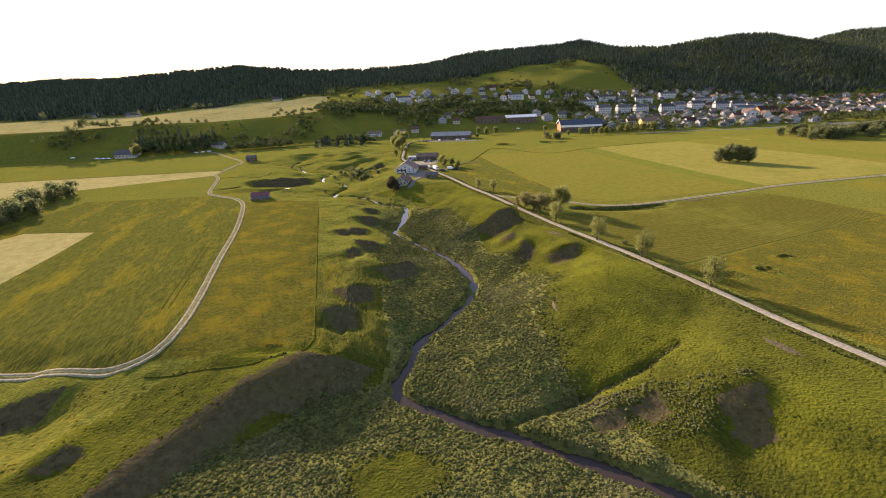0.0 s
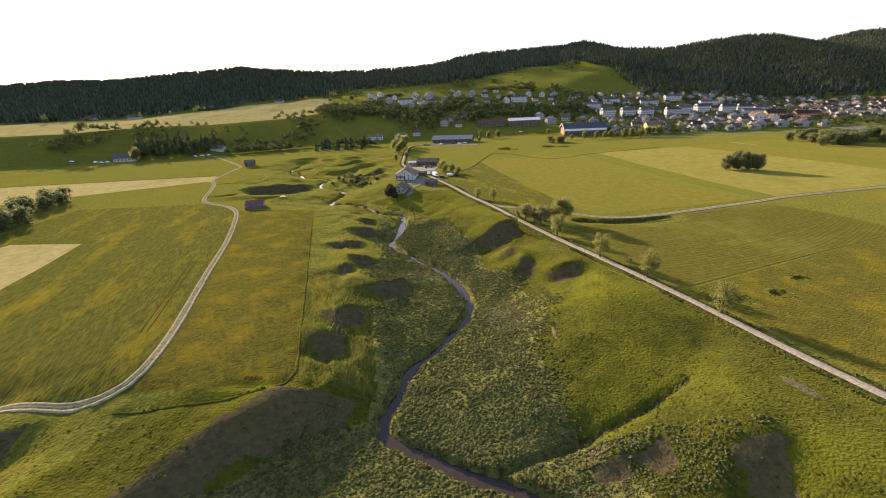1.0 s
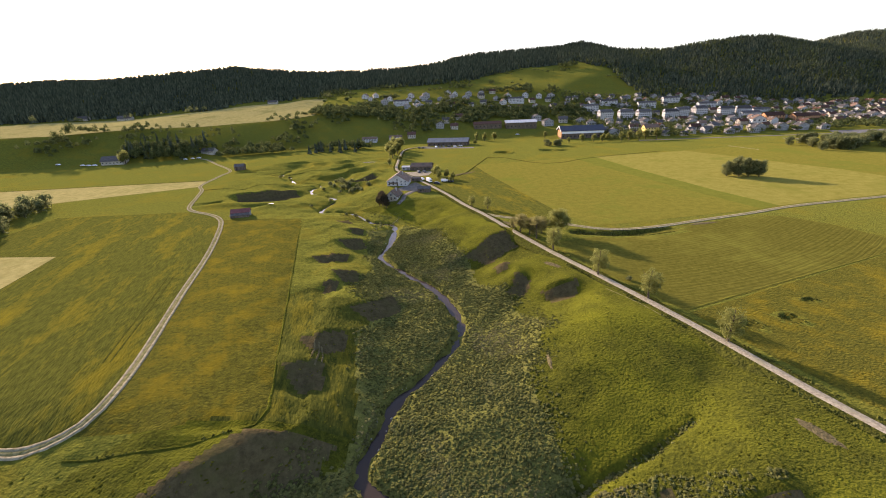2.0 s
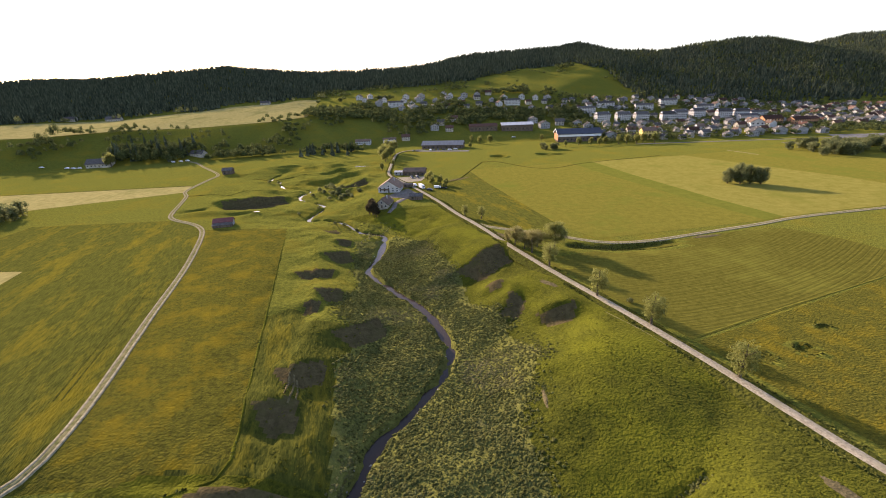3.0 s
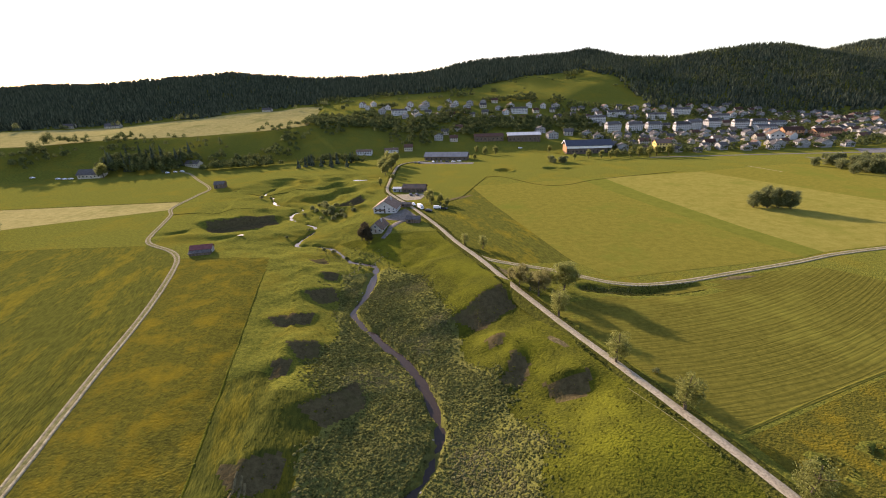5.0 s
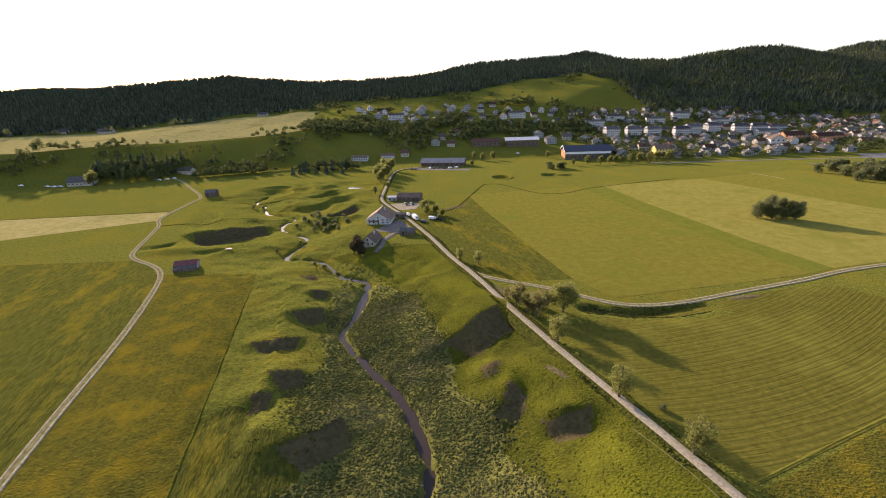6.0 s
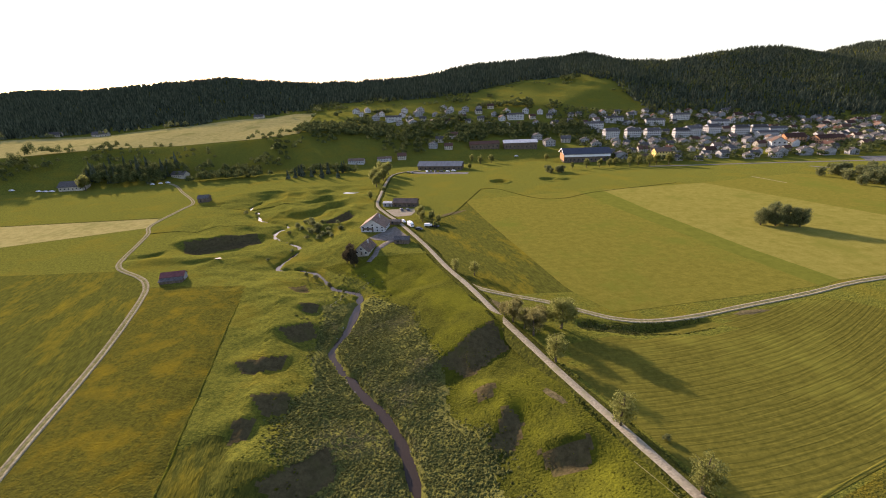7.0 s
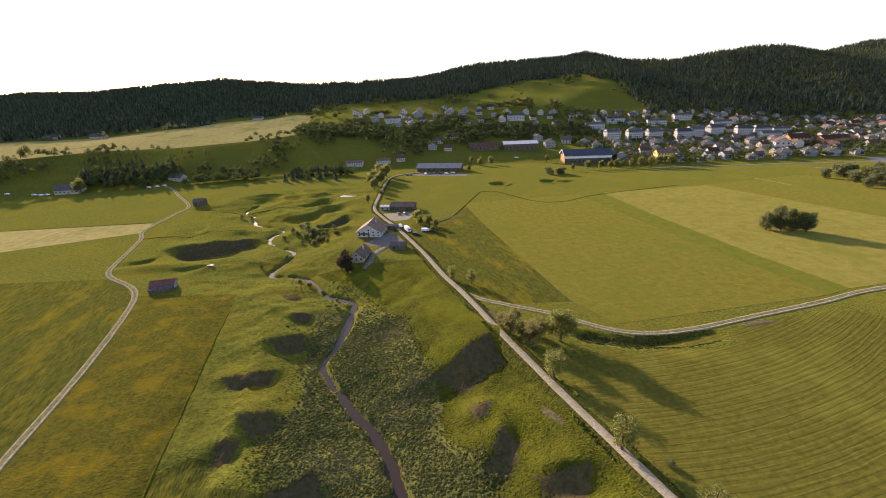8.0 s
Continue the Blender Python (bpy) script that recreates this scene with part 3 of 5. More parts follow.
# worn and bare places, ditches in the far meadow, ponds
def bare(name, x, y, a, b, turn, label, lift=0.1):
    """An uneven patch of bare soil, thin at its ragged edge."""
    xs, ys, zs, faces = [x], [y], [0.05], []
    n = 36
    for ring in (0.5, 1.0):
        for k in range(n):
            t = 2 * math.pi * k / n
            w = ring * (1 + 0.35 * noise.noise((2 * math.cos(t), 2 * math.sin(t), x)) + 0.22 * noise.noise((6 * math.cos(t), 6 * math.sin(t), y)))
            u, v = a * w * math.cos(t), b * w * math.sin(t)
            c, s = math.cos(radians(turn)), math.sin(radians(turn))
            xs.append(x + u * c - v * s), ys.append(y + u * s + v * c), zs.append(0.05 if ring < 1 else -0.12)
    zz = height(np.array(xs), np.array(ys), True) + np.array(zs) + lift
    for k in range(n):
        faces.append((0, 1 + k, 1 + (k + 1) % n))
        faces.append((1 + k, 1 + n + k, 1 + n + (k + 1) % n, 1 + (k + 1) % n))
    return tagged(mesh_object(name, list(zip(xs, ys, zz)), faces, SOIL, None, True), label, "soil", kind="structure")


bare("soil_1", 42, 140.8, 4.6, 1.4, -55, "patch of bare brown soil in the grass", 0.02)
bare("soil_2", 66.5, 67, 5.0, 1.5, -70, "patch of bare brown soil beside the road", 0.02)
bare("soil_3", 114, 175, 7.5, 1.6, 10, "strip of bare soil beside the lane")
bare("soil_4", 24, 307, 10, 2.6, 38, "bare brown soil behind the farm")
bare("soil_5", 29, 94, 3.2, 0.5, 85, "narrow bare scar in the slope")
bare("soil_6", 34, 186.5, 6.5, 2.4, -60, "worn brown earth between road and lane")
for far_ditch in (DITCHES[1][:3], DITCHES[1][2:], [(14, 296), (24, 307), (36, 340), (48, 374)], [(48, 374), (61, 371), (82, 338), (101, 334), (129, 349), (196, 368)], [(-170, 324), (-220, 321), (-300, 317), (-370, 314)],
                  [(-153, 289), (-120, 296), (-100, 303)], [(-95, 355), (-130, 350), (-160, 352)]):
    narrow = 0.32 if far_ditch[0][1] < 200 and far_ditch[0][0] > -70 else 0.6
    tagged(ribbon("ditch", curve(far_ditch, 3), [(-1.0 * narrow, -0.1), (-0.3 * narrow, 0.16), (0.4 * narrow, 0.12), (1.0 * narrow, -0.1)], 0.05, LUSH_DIM if narrow < 0.5 else VERGE, wander=0.5 * narrow, z_of=zat), "narrow ditch grown with dark rank grass", "ditch", kind="structure")


def pond(x, y, a, b, label, lift=0.3):
    verts = []
    for k in range(28):
        t = 2 * math.pi * k / 28
        w = 1 + 0.2 * math.sin(3 * t + x) + 0.1 * math.sin(5 * t)
        verts.append((x + a * w * math.cos(t), y + b * w * math.sin(t), zat(x, y) + lift))
    ob = mesh_object("pond", verts, [tuple(range(28))], WATER)
    return tagged(ob, label, "pond", kind="structure")


town_road = ribbon("town_road", curve([(212, 443), (250, 440), (300, 437), (360, 432), (420, 427), (520, 425), (640, 425)], 6), [(-1.9, -0.1), (-1.5, 0.12), (1.5, 0.12), (1.9, -0.1)], 0.05, PALE_ASPHALT)
tagged(town_road, "grey road along the edge of the town", "road", kind="structure")
path_line = ribbon("path", curve([(262, 380), (265, 368), (268, 352)], 4), [(-0.6, -0.05), (0, 0.06), (0.6, -0.05)], 0.08, RUT)
tagged(path_line, "faint worn path across the meadow", "path", kind="structure")
sheet("foil_strip", [(334, 412), (341, 402), (348, 393)], [(337, 413), (345, 403), (352, 394)], PALE_ASPHALT, "pale strip of foil on the meadow", "field", 0.15, 3)
sheet("paved_lot", [(398, 423), (430, 420), (480, 416)], [(410, 446), (440, 442), (490, 438)], PALE_ASPHALT, "pale paved lot beside the town", "lot", 0.12, 5)
sheet("hall_yard", [(-14, 466), (10, 459), (44, 450)], [(-10, 456), (12, 449), (42, 441)], PALE_ASPHALT, "grey car park before the white hall", "yard", 0.1, 4)
pond(-55, 379, 6.0, 3.0, "small bright pond in the grass", 0.12)
for line_ in ([(-27.2, 103.4), (-26.4, 99), (-26.6, 94)], [(-26.2, 103), (-25.2, 98.5), (-25, 94.5)], [(-25.4, 102), (-24.2, 98.5), (-23.8, 96)]):
    tagged(ribbon("cattle_path", curve(line_, 0.8), [(-0.2, -0.06), (0, 0.08), (0.2, -0.06)], 0.06, SOIL, z_of=zat), "thin bare streak worn down the slump", "path", kind="structure")
for line_ in ([(-72.5, 96), (-77, 112), (-83, 132), (-87, 145)], [(-74.2, 96), (-78.8, 112), (-84.8, 132), (-88.8, 145)]):
    tagged(ribbon("wheel_mark", curve(line_, 2), [(-0.25, -0.04), (0, 0.05), (0.25, -0.04)], 0.03, VERGE, z_of=zat, wander=0.12), "faint line pressed into the grass by a wheel", "wheel mark", kind="structure")
tagged(ribbon("foot_path", curve([(52.2, 121), (55.2, 115), (57.6, 110), (60, 104)], 1), [(-0.12, -0.05), (0, 0.06), (0.12, -0.05)], 0.02, TRACK_GRASS, z_of=zat), "thin worn path below the road", "path", kind="structure")
pond(-91, 245, 1.6, 0.9, "tiny bright puddle in the meadow")

# ---- herbs, trees, woods ----
rng = np.random.default_rng(7)


def quads_mesh(name, centres, u, v, mat, label, category, parent=None, kind="stuff"):
    """Many loose leaves, one mesh: centre, half length, half width."""
    n = len(centres)
    verts = np.empty((n, 4, 3))
    verts[:, 0], verts[:, 1], verts[:, 2], verts[:, 3] = centres - u, centres - v * 1.0 + u * 0.1, centres + u, centres + v * 1.0 + u * 0.1
    faces = np.arange(n * 4).reshape(n, 4)
    ob = mesh_object(name, verts.reshape(-1, 3).tolist(), faces.tolist(), mat, parent)
    if kind:
        tagged(ob, label, category, kind=kind)
    return ob


def domes(name, x, y, r, h, mat, label, category, ring=6):
    """Low ragged cushions of leaves standing on the ground, one mesh."""
    n = len(x)
    z = height(x, y)
    v = np.empty((n, 2 * ring + 1, 3))
    for k, (rr, hh) in enumerate(((1.0, -0.1), (0.78, 0.62))):
        a = (np.arange(ring) + 0.5 * k)[None, :] * 2 * np.pi / ring + rng.uniform(0, 6.28, (n, 1)) * (k == 0)
        if k == 0:
            turn = a
        else:
            a = turn + 0.5
        q = rr * r[:, None] * rng.uniform(0.65, 1.25, (n, ring)) * np.where(np.arange(ring) % 2, 0.72, 1.1)[None, :]
        s = slice(k * ring, (k + 1) * ring)
        v[:, s, 0], v[:, s, 1] = x[:, None] + q * np.cos(a), y[:, None] + q * np.sin(a)
        v[:, s, 2] = z[:, None] + h[:, None] * hh * rng.uniform(0.7, 1.3, (n, ring))
    v[:, 2 * ring, 0], v[:, 2 * ring, 1], v[:, 2 * ring, 2] = x + rng.normal(0, 0.1, n), y + rng.normal(0, 0.1, n), z + h
    b = np.arange(n)[:, None] * (2 * ring + 1)
    k = np.arange(ring)
    k2 = (k + 1) % ring
    f1 = np.stack([b + k, b + k2, b + ring + k], 2)
    f2 = np.stack([b + k2, b + ring + k2, b + ring + k], 2)
    f3 = np.stack([b + ring + k, b + ring + k2, np.broadcast_to(b + 2 * ring, (n, ring))], 2)
    faces = np.concatenate([f1.reshape(-1, 3), f2.reshape(-1, 3), f3.reshape(-1, 3)])
    ob = mesh_object(name, v.reshape(-1, 3).tolist(), faces.tolist(), mat)
    return tagged(ob, label, category, kind="stuff")


def herb_bed():
    """Broad tall rosettes with lower plants between them."""
    for name, n, r0, r1, h0, h1, ring, label in (("tall_herbs", 135000, 0.24, 0.46, 0.55, 1.0, 6, "dense bed of tall broad-leaved herbs beside the brook"),
                                                 ("low_herbs", 90000, 0.14, 0.28, 0.5, 0.85, 4, "lower herbs between the tall ones beside the brook")):
        x, y = rng.uniform(-80, 75, n), rng.uniform(17, 235, n)
        w, e = np.interp(y, WEST_Y, WEST_HERB), np.interp(y, EAST_Y, EAST_HERB)
        wild = 6 * value_noise(x, y, 12, 31) + 2 * value_noise(x, y, 4, 34) + 1.6 * rng.normal(size=n)
        patch = value_noise(x, y, 18, 33)
        d = brook_distance(x, y)
        keep = (x > w - 1 + wild) & (x < e + 2 + wild) & (d > 1.75) & (patch > -1.05 + 0.5 * rng.random(n))
        keep |= np.minimum(near_line(x, y, DITCHES[0]), near_line(x, y, DITCHES[2]) - 1.5) < 0.8
        keep |= (d > 1.5) & (d < 2.5) & (rng.random(n) < 0.8) & (y < 190)
        keep &= ((y < 185) | (d > 2.6)) & (y > 25 + 6 * value_noise(x, y, 9, 64) + 2.5 * rng.normal(size=n))
        keep |= (np.hypot((x - 37) / 14, (y - 58) / 7) < 1 + 0.4 * value_noise(x, y, 5, 39)) & (rng.random(n) < 0.85)
        keep &= np.hypot((x + 9) / 8, (y - 47.5) / 6) > 1 + 0.2 * value_noise(x, y, 4, 40) + 0.12 * rng.normal(size=n)
        keep &= ~shaded_face(x, y) & ((y < 196 + wild + 4 * rng.normal(size=n)) | (rng.random(n) < 0.1))
        x, y = x[keep], y[keep]
        r = rng.uniform(r0, r1, len(x)) * (1 + 0.3 * value_noise(x, y, 9, 35))
        domes(name, x, y, r, r * rng.uniform(h0, h1, len(x)) * 0.7, HERB, label, "herbs", ring)


def bank_stones():
    """Pale stones and gravel washed along the water's edge."""
    n = 9000
    x, y = rng.uniform(-30, 70, n), rng.uniform(22, 215, n)
    d = brook_distance(x, y)
    keep = (d > 0.95) & (d < 1.7) & (value_noise(x, y, 7, 63) > -0.1)
    x, y = x[keep], y[keep]
    r = rng.uniform(0.1, 0.32, len(x))
    domes("bank_stones", x, y, r, r * rng.uniform(0.5, 0.9, len(x)), CONCRETE_STONE, "pale stones along the water's edge", "stones", 5)


def tufts():
    n = 12000
    x, y = rng.uniform(-110, 85, n), rng.uniform(28, 175, n)
    thin = value_noise(x, y, 7, 36) + 0.6 * value_noise(x, y, 2.5, 37)
    w, e = np.interp(y, WEST_Y, WEST_HERB), np.interp(y, EAST_Y, EAST_HERB)
    keep = ((x < w + 2) | (x > e - 2)) & (thin > -0.35) & (x < np.interp(y, [28, 60, 115, 175], [88, 76, 55, 33])) & (brook_distance(x, y) > 2.4) & ((x > -28) | (y < 68))
    for line in (TRACK, ROAD):
        keep &= near_line(x, y, line) > 2.4
    x, y = x[keep], y[keep]
    line = near_line(x, y, DITCHES[1])
    r = rng.uniform(0.16, 0.38, len(x))
    domes("grass_tufts", x, y, r, r * rng.uniform(0.15, 0.32, len(x)), TUFT, "tufts of uncut meadow grass", "grass", 4)


def rank_growth():
    """Rank herbs along the road, the track bend, the lane's ditch and round the sinks."""
    xs, ys = [], []
    for line, reach, n, y0, y1, thin in ((ROAD, (1.8, 3.2), 7000, 25, 250, -0.1), (DITCHES[1], (0.0, 0.35), 420, 60, 84, -0.6), (DITCHES[1], (0.0, 0.3), 80, 84, 200, 0.0), (DITCHES[2], (0.0, 3.4), 1800, 155, 180, -0.6)):
        px, py = np.array(line, float).T
        l = np.hypot(np.diff(px), np.diff(py))
        k = rng.choice(len(l), n, p=l / l.sum())
        f = rng.random(n)
        dx, dy = px[k + 1] - px[k], py[k + 1] - py[k]
        off = rng.uniform(*reach, n) * rng.choice([-1, 1], n)
        x, y = px[k] + f * dx + off * dy / l[k], py[k] + f * dy - off * dx / l[k]
        ok = (y > y0) & (y < y1) & (value_noise(x, y, 6, 38) > thin)
        xs.append(x[ok]), ys.append(y[ok])
    for sx, sy, r0, r1, a0, a1 in ((78.6, 99.2, 1.6, 2.3, 0, 6.28), (89.9, 101.2, 1.7, 2.5, 0.4, 5.6), (101, 109, 1.6, 2.0, 0.2, 2.8)):
        a, r = rng.uniform(a0, a1, 55), rng.uniform(r0, r1, 55)
        xs.append(sx + 1.2 * r * np.cos(a)), ys.append(sy + r * np.sin(a))
    x, y = np.concatenate(xs), np.concatenate(ys)
    r = rng.uniform(0.12, 0.28, len(x))
    domes("rank_herbs", x, y, r, r * rng.uniform(0.9, 1.7, len(x)), RANK, "dark rank herbs along road edges and ditches", "herbs", 5)


TUFT = material("tuft grass", (0.085, 0.095, 0.014), (0.155, 0.150, 0.020), 0.7, per_island=0.25, trans=0.6)
RANK = material("dark rank herbs", (0.06, 0.068, 0.016), (0.13, 0.13, 0.03), 0.9, rough=0.8, trans=0.25, per_island=0.45)
CONCRETE_STONE = material("pale limestone", (0.26, 0.24, 0.19), (0.42, 0.39, 0.32), 2.0, rough=0.9, per_island=0.3)
rank_growth()
bank_stones()
herb_bed()
tufts()
LEAF = material("broad leaves", (0.18, 0.188, 0.055), (0.25, 0.255, 0.08), 0.8, rough=0.9, trans=0.7, per_island=0.16)
WILLOW = material("grey-green willow leaves", (0.125, 0.14, 0.055), (0.2, 0.21, 0.09), 0.8, rough=0.8, trans=0.55, per_island=0.35)
SALLOW = material("brownish sallow leaves", (0.185, 0.17, 0.065), (0.25, 0.23, 0.09), 0.8, rough=0.9, trans=0.7, per_island=0.18)
LEAF_DARK = material("dark broad leaves", (0.07, 0.086, 0.031), (0.135, 0.15, 0.052), 0.8, rough=0.8, trans=0.45, per_island=0.45)
COPPER = material("dark copper leaves", (0.055, 0.046, 0.028), (0.10, 0.082, 0.048), 0.8, rough=0.8, trans=0.4, per_island=0.4)
NEEDLE = material("spruce needles", (0.056, 0.070, 0.045), (0.108, 0.124, 0.076), 0.25, rough=0.8, trans=0.35, per_island=0.45)


def trunk_mesh(h, r, limbs, seed):
    g = random.Random(seed)
    verts, faces = [], []

    def tube(pts, radii, n=7):
        base = len(verts)
        for p, q in zip(pts, radii):
            for k in range(n):
                a = 2 * math.pi * k / n
                verts.append((p[0] + q * math.cos(a), p[1] + q * math.sin(a), p[2]))
        for s in range(len(pts) - 1):
            for k in range(n):
                i, j = base + s * n + k, base + s * n + (k + 1) % n
                faces.append((i, j, j + n, i + n))

    tube([(0, 0, -0.3), (0.03 * h, 0, 0.25 * h), (0.01 * h, 0.02 * h, 0.55 * h), (0, 0, 0.86 * h)], [r * 1.3, r, r * 0.7, r * 0.2])
    for k in range(limbs):
        a, s = g.uniform(0, 6.28), g.uniform(0.28, 0.65) * h
        l = g.uniform(0.18, 0.3) * h
        tube([(0.02 * h, 0, s), (l * 0.5 * math.cos(a), l * 0.5 * math.sin(a), s + 0.4 * l), (l * math.cos(a), l * math.sin(a), s + l)], [r * 0.45, r * 0.3, r * 0.08], 5)
    return verts, faces


def crown_arrays(h, w, low, leaves, leaf, seed, lumps=14):
    """Leaves gathered in lumps that fill an egg-shaped crown unevenly."""
    g = np.random.default_rng(seed)
    lc = []
    while len(lc) < lumps:
        p = g.uniform(-1, 1, 3)
        if 0.25 < np.linalg.norm(p) < 0.95:
            lc.append(p * np.array([w * 0.72, w * 0.72, (h - low) * 0.42]) + np.array([0, 0, (h + low) / 2]))
    lc = np.array(lc)
    lr = g.uniform(0.32, 0.5, lumps) * w * 0.9 * (15 / lumps) ** 0.25
    pick = g.integers(0, lumps, leaves)
    d = g.normal(size=(leaves, 3))
    d /= np.linalg.norm(d, axis=1)[:, None]
    rad = lr[pick] * g.uniform(0.35, 1.3, leaves)
    c = lc[pick] + d * rad[:, None] * np.array([1, 1, 0.85])
    c[:, 2] = np.maximum(c[:, 2], low * 0.7)
    t = g.normal(size=(leaves, 3))
    d = d + 1.1 * g.normal(size=(leaves, 3))
    d /= np.linalg.norm(d, axis=1)[:, None]
    u = np.cross(d, t)
    u /= np.linalg.norm(u, axis=1)[:, None]
    v = np.cross(d, u)
    v /= np.linalg.norm(v, axis=1)[:, None]
    s = leaf * g.uniform(0.6, 1.3, leaves)
    return c, u * s[:, None], v * (s * 0.7)[:, None]


def tree(h, w, low, leaves, leaf, seed, mat, label, lumps=14, name="tree"):
    base = new(name)
    tagged(base, label, "tree")
    v, f = trunk_mesh(h, 0.022 * h + 0.05, 6, seed)
    mesh_object("trunk", v, f, BARK, base, True)
    quads_mesh("crown", *crown_arrays(h, w, low, leaves, leaf, seed, lumps), mat, "", "", base, "")
    return base


def place(ob, x, y, turn=0, s=1.0):
    ob.matrix_basis = Matrix.Translation((x, y, zat(x, y))) @ Matrix.Rotation(turn, 4, "Z") @ Matrix.Diagonal((s, s, s, 1))
    return ob


def spread(ob, spots, g):
    """The first spot takes the tree itself, the others copies."""
    for k, (x, y, s) in enumerate(spots):
        o = ob if k == 0 else copy_thing(ob, Matrix())
        place(o, x, y, g.uniform(0, 6.28), s)


gr = random.Random(3)
ash = tree(9.0, 3.0, 0.9, 2900, 0.155, 1, LEAF, "green roadside tree with a light soft crown", 34)
spread(ash, [(45.8, 153.5, 1.15), (53.4, 130, 1.1), (60.8, 113.5, 1.1), (68.6, 92.8, 1.1), (21.5, 216.5, 0.75), (29, 212, 0.8)], gr)
willow = tree(9.5, 4.4, 0.6, 5200, 0.2, 5, LEAF, "broad dense green tree by the lane", 36)
spread(willow, [(52, 170, 1.25)], gr)
sallow = tree(7.5, 3.0, 0.4, 2600, 0.17, 6, SALLOW, "bushy brown-green tree between road and lane", 26)
spread(sallow, [(38, 175, 1.05), (43, 167.5, 1.25), (40, 180, 0.85), (46, 172, 1.0), (36, 179, 0.7), (41, 171.5, 1.0)], gr)
oak = tree(11.5, 5.2, 0.5, 6400, 0.26, 8, WILLOW, "round grey-green tree of a lone clump in the hay field", 24)
spread(oak, [(180, 260, 0.85), (186, 258, 0.95), (191, 257, 1.0), (196, 255, 0.9), (188, 263, 1.0)], gr)
bush = tree(2.6, 1.9, 0.1, 700, 0.2, 12, WILLOW, "low spreading grey-green willow bush in the brook hollow", 20, "bush")
gb = random.Random(21)
spread(bush, [(-60 + gb.gauss(0, 6) - 0.9 * k_ + 14, 282 + 0.8 * k_ + gb.gauss(0, 3.5), gb.uniform(0.45, 1.1)) for k_ in range(12)] + [(-66, 293, 1.0), (-61, 297, 1.2), (-55, 300, 1.0), (-68, 306, 0.9), (-50, 291, 0.9), (-60, 281, 0.8), (-73, 290, 0.8), (-45, 277, 0.7), (-66, 312, 0.8), (-70, 298, 1.2), (-64, 304, 1.4), (-58, 286, 1.3), (-52, 278, 1.1), (-56, 292, 1.5), (-48, 284, 1.0), (-40, 228, 0.7), (-33, 223, 0.6), (-46, 233, 0.6), (-24, 208, 0.5),
              (61, 126, 0.55), (-25, 214, 0.5), (-62, 262, 0.6), (-70, 250, 0.6), (-118, 336, 0.9), (-112, 338, 0.8)], gr)
lime = tree(12, 4.3, 1.2, 1900, 0.4, 15, LEAF, "full green tree with a rounded uneven crown", 24)
spread(lime, [(-34, 352, 0.55), (-36, 395, 0.9), (-41, 420, 1.15), (-35, 434, 1.2), (-39, 446, 1.3), (-33, 455, 1.1), (-40, 406, 1.0), (-36, 412, 0.9), (-34, 425, 1.0), (-27, 372, 0.5),
              (5.5, 291, 0.6), (4, 299, 0.7), (11, 293, 0.55), (15, 287, 0.45), (2, 306, 0.5), (13, 279, 0.35),
              (141, 446, 0.55), (156, 450, 0.75), (168, 449, 0.7), (177, 449, 0.7), (196, 448, 0.8), (205, 450, 0.85), (214, 447, 0.95), (222, 450, 0.9), (232, 446, 1.0), (185, 455, 0.7),
              (-309, 436, 1.25), (46, 466, 0.55), (60, 500, 0.8), (72, 503, 0.8), (52, 512, 0.7), (130, 500, 0.7)], gr)
thicket = tree(9, 4.8, 0.3, 1000, 0.5, 18, WILLOW, "dense grey-green tree of a field thicket", 20)
spots = []
for k in range(26):
    t = k / 25
    spots.append((-192 - 42 * t + gr.uniform(-9, 9), 150 + 108 * t + gr.uniform(-5, 5), gr.uniform(0.8, 1.3)))
for k in range(60):
    spots.append((306 + gr.uniform(0, 120), 338 + gr.uniform(-4, 45), gr.uniform(0.8, 1.15)))
for k in range(9):
    spots.append((113 + gr.uniform(0, 20), 428 + gr.uniform(-2, 9), gr.uniform(0.5, 0.8)))
spread(thicket, spots, gr)


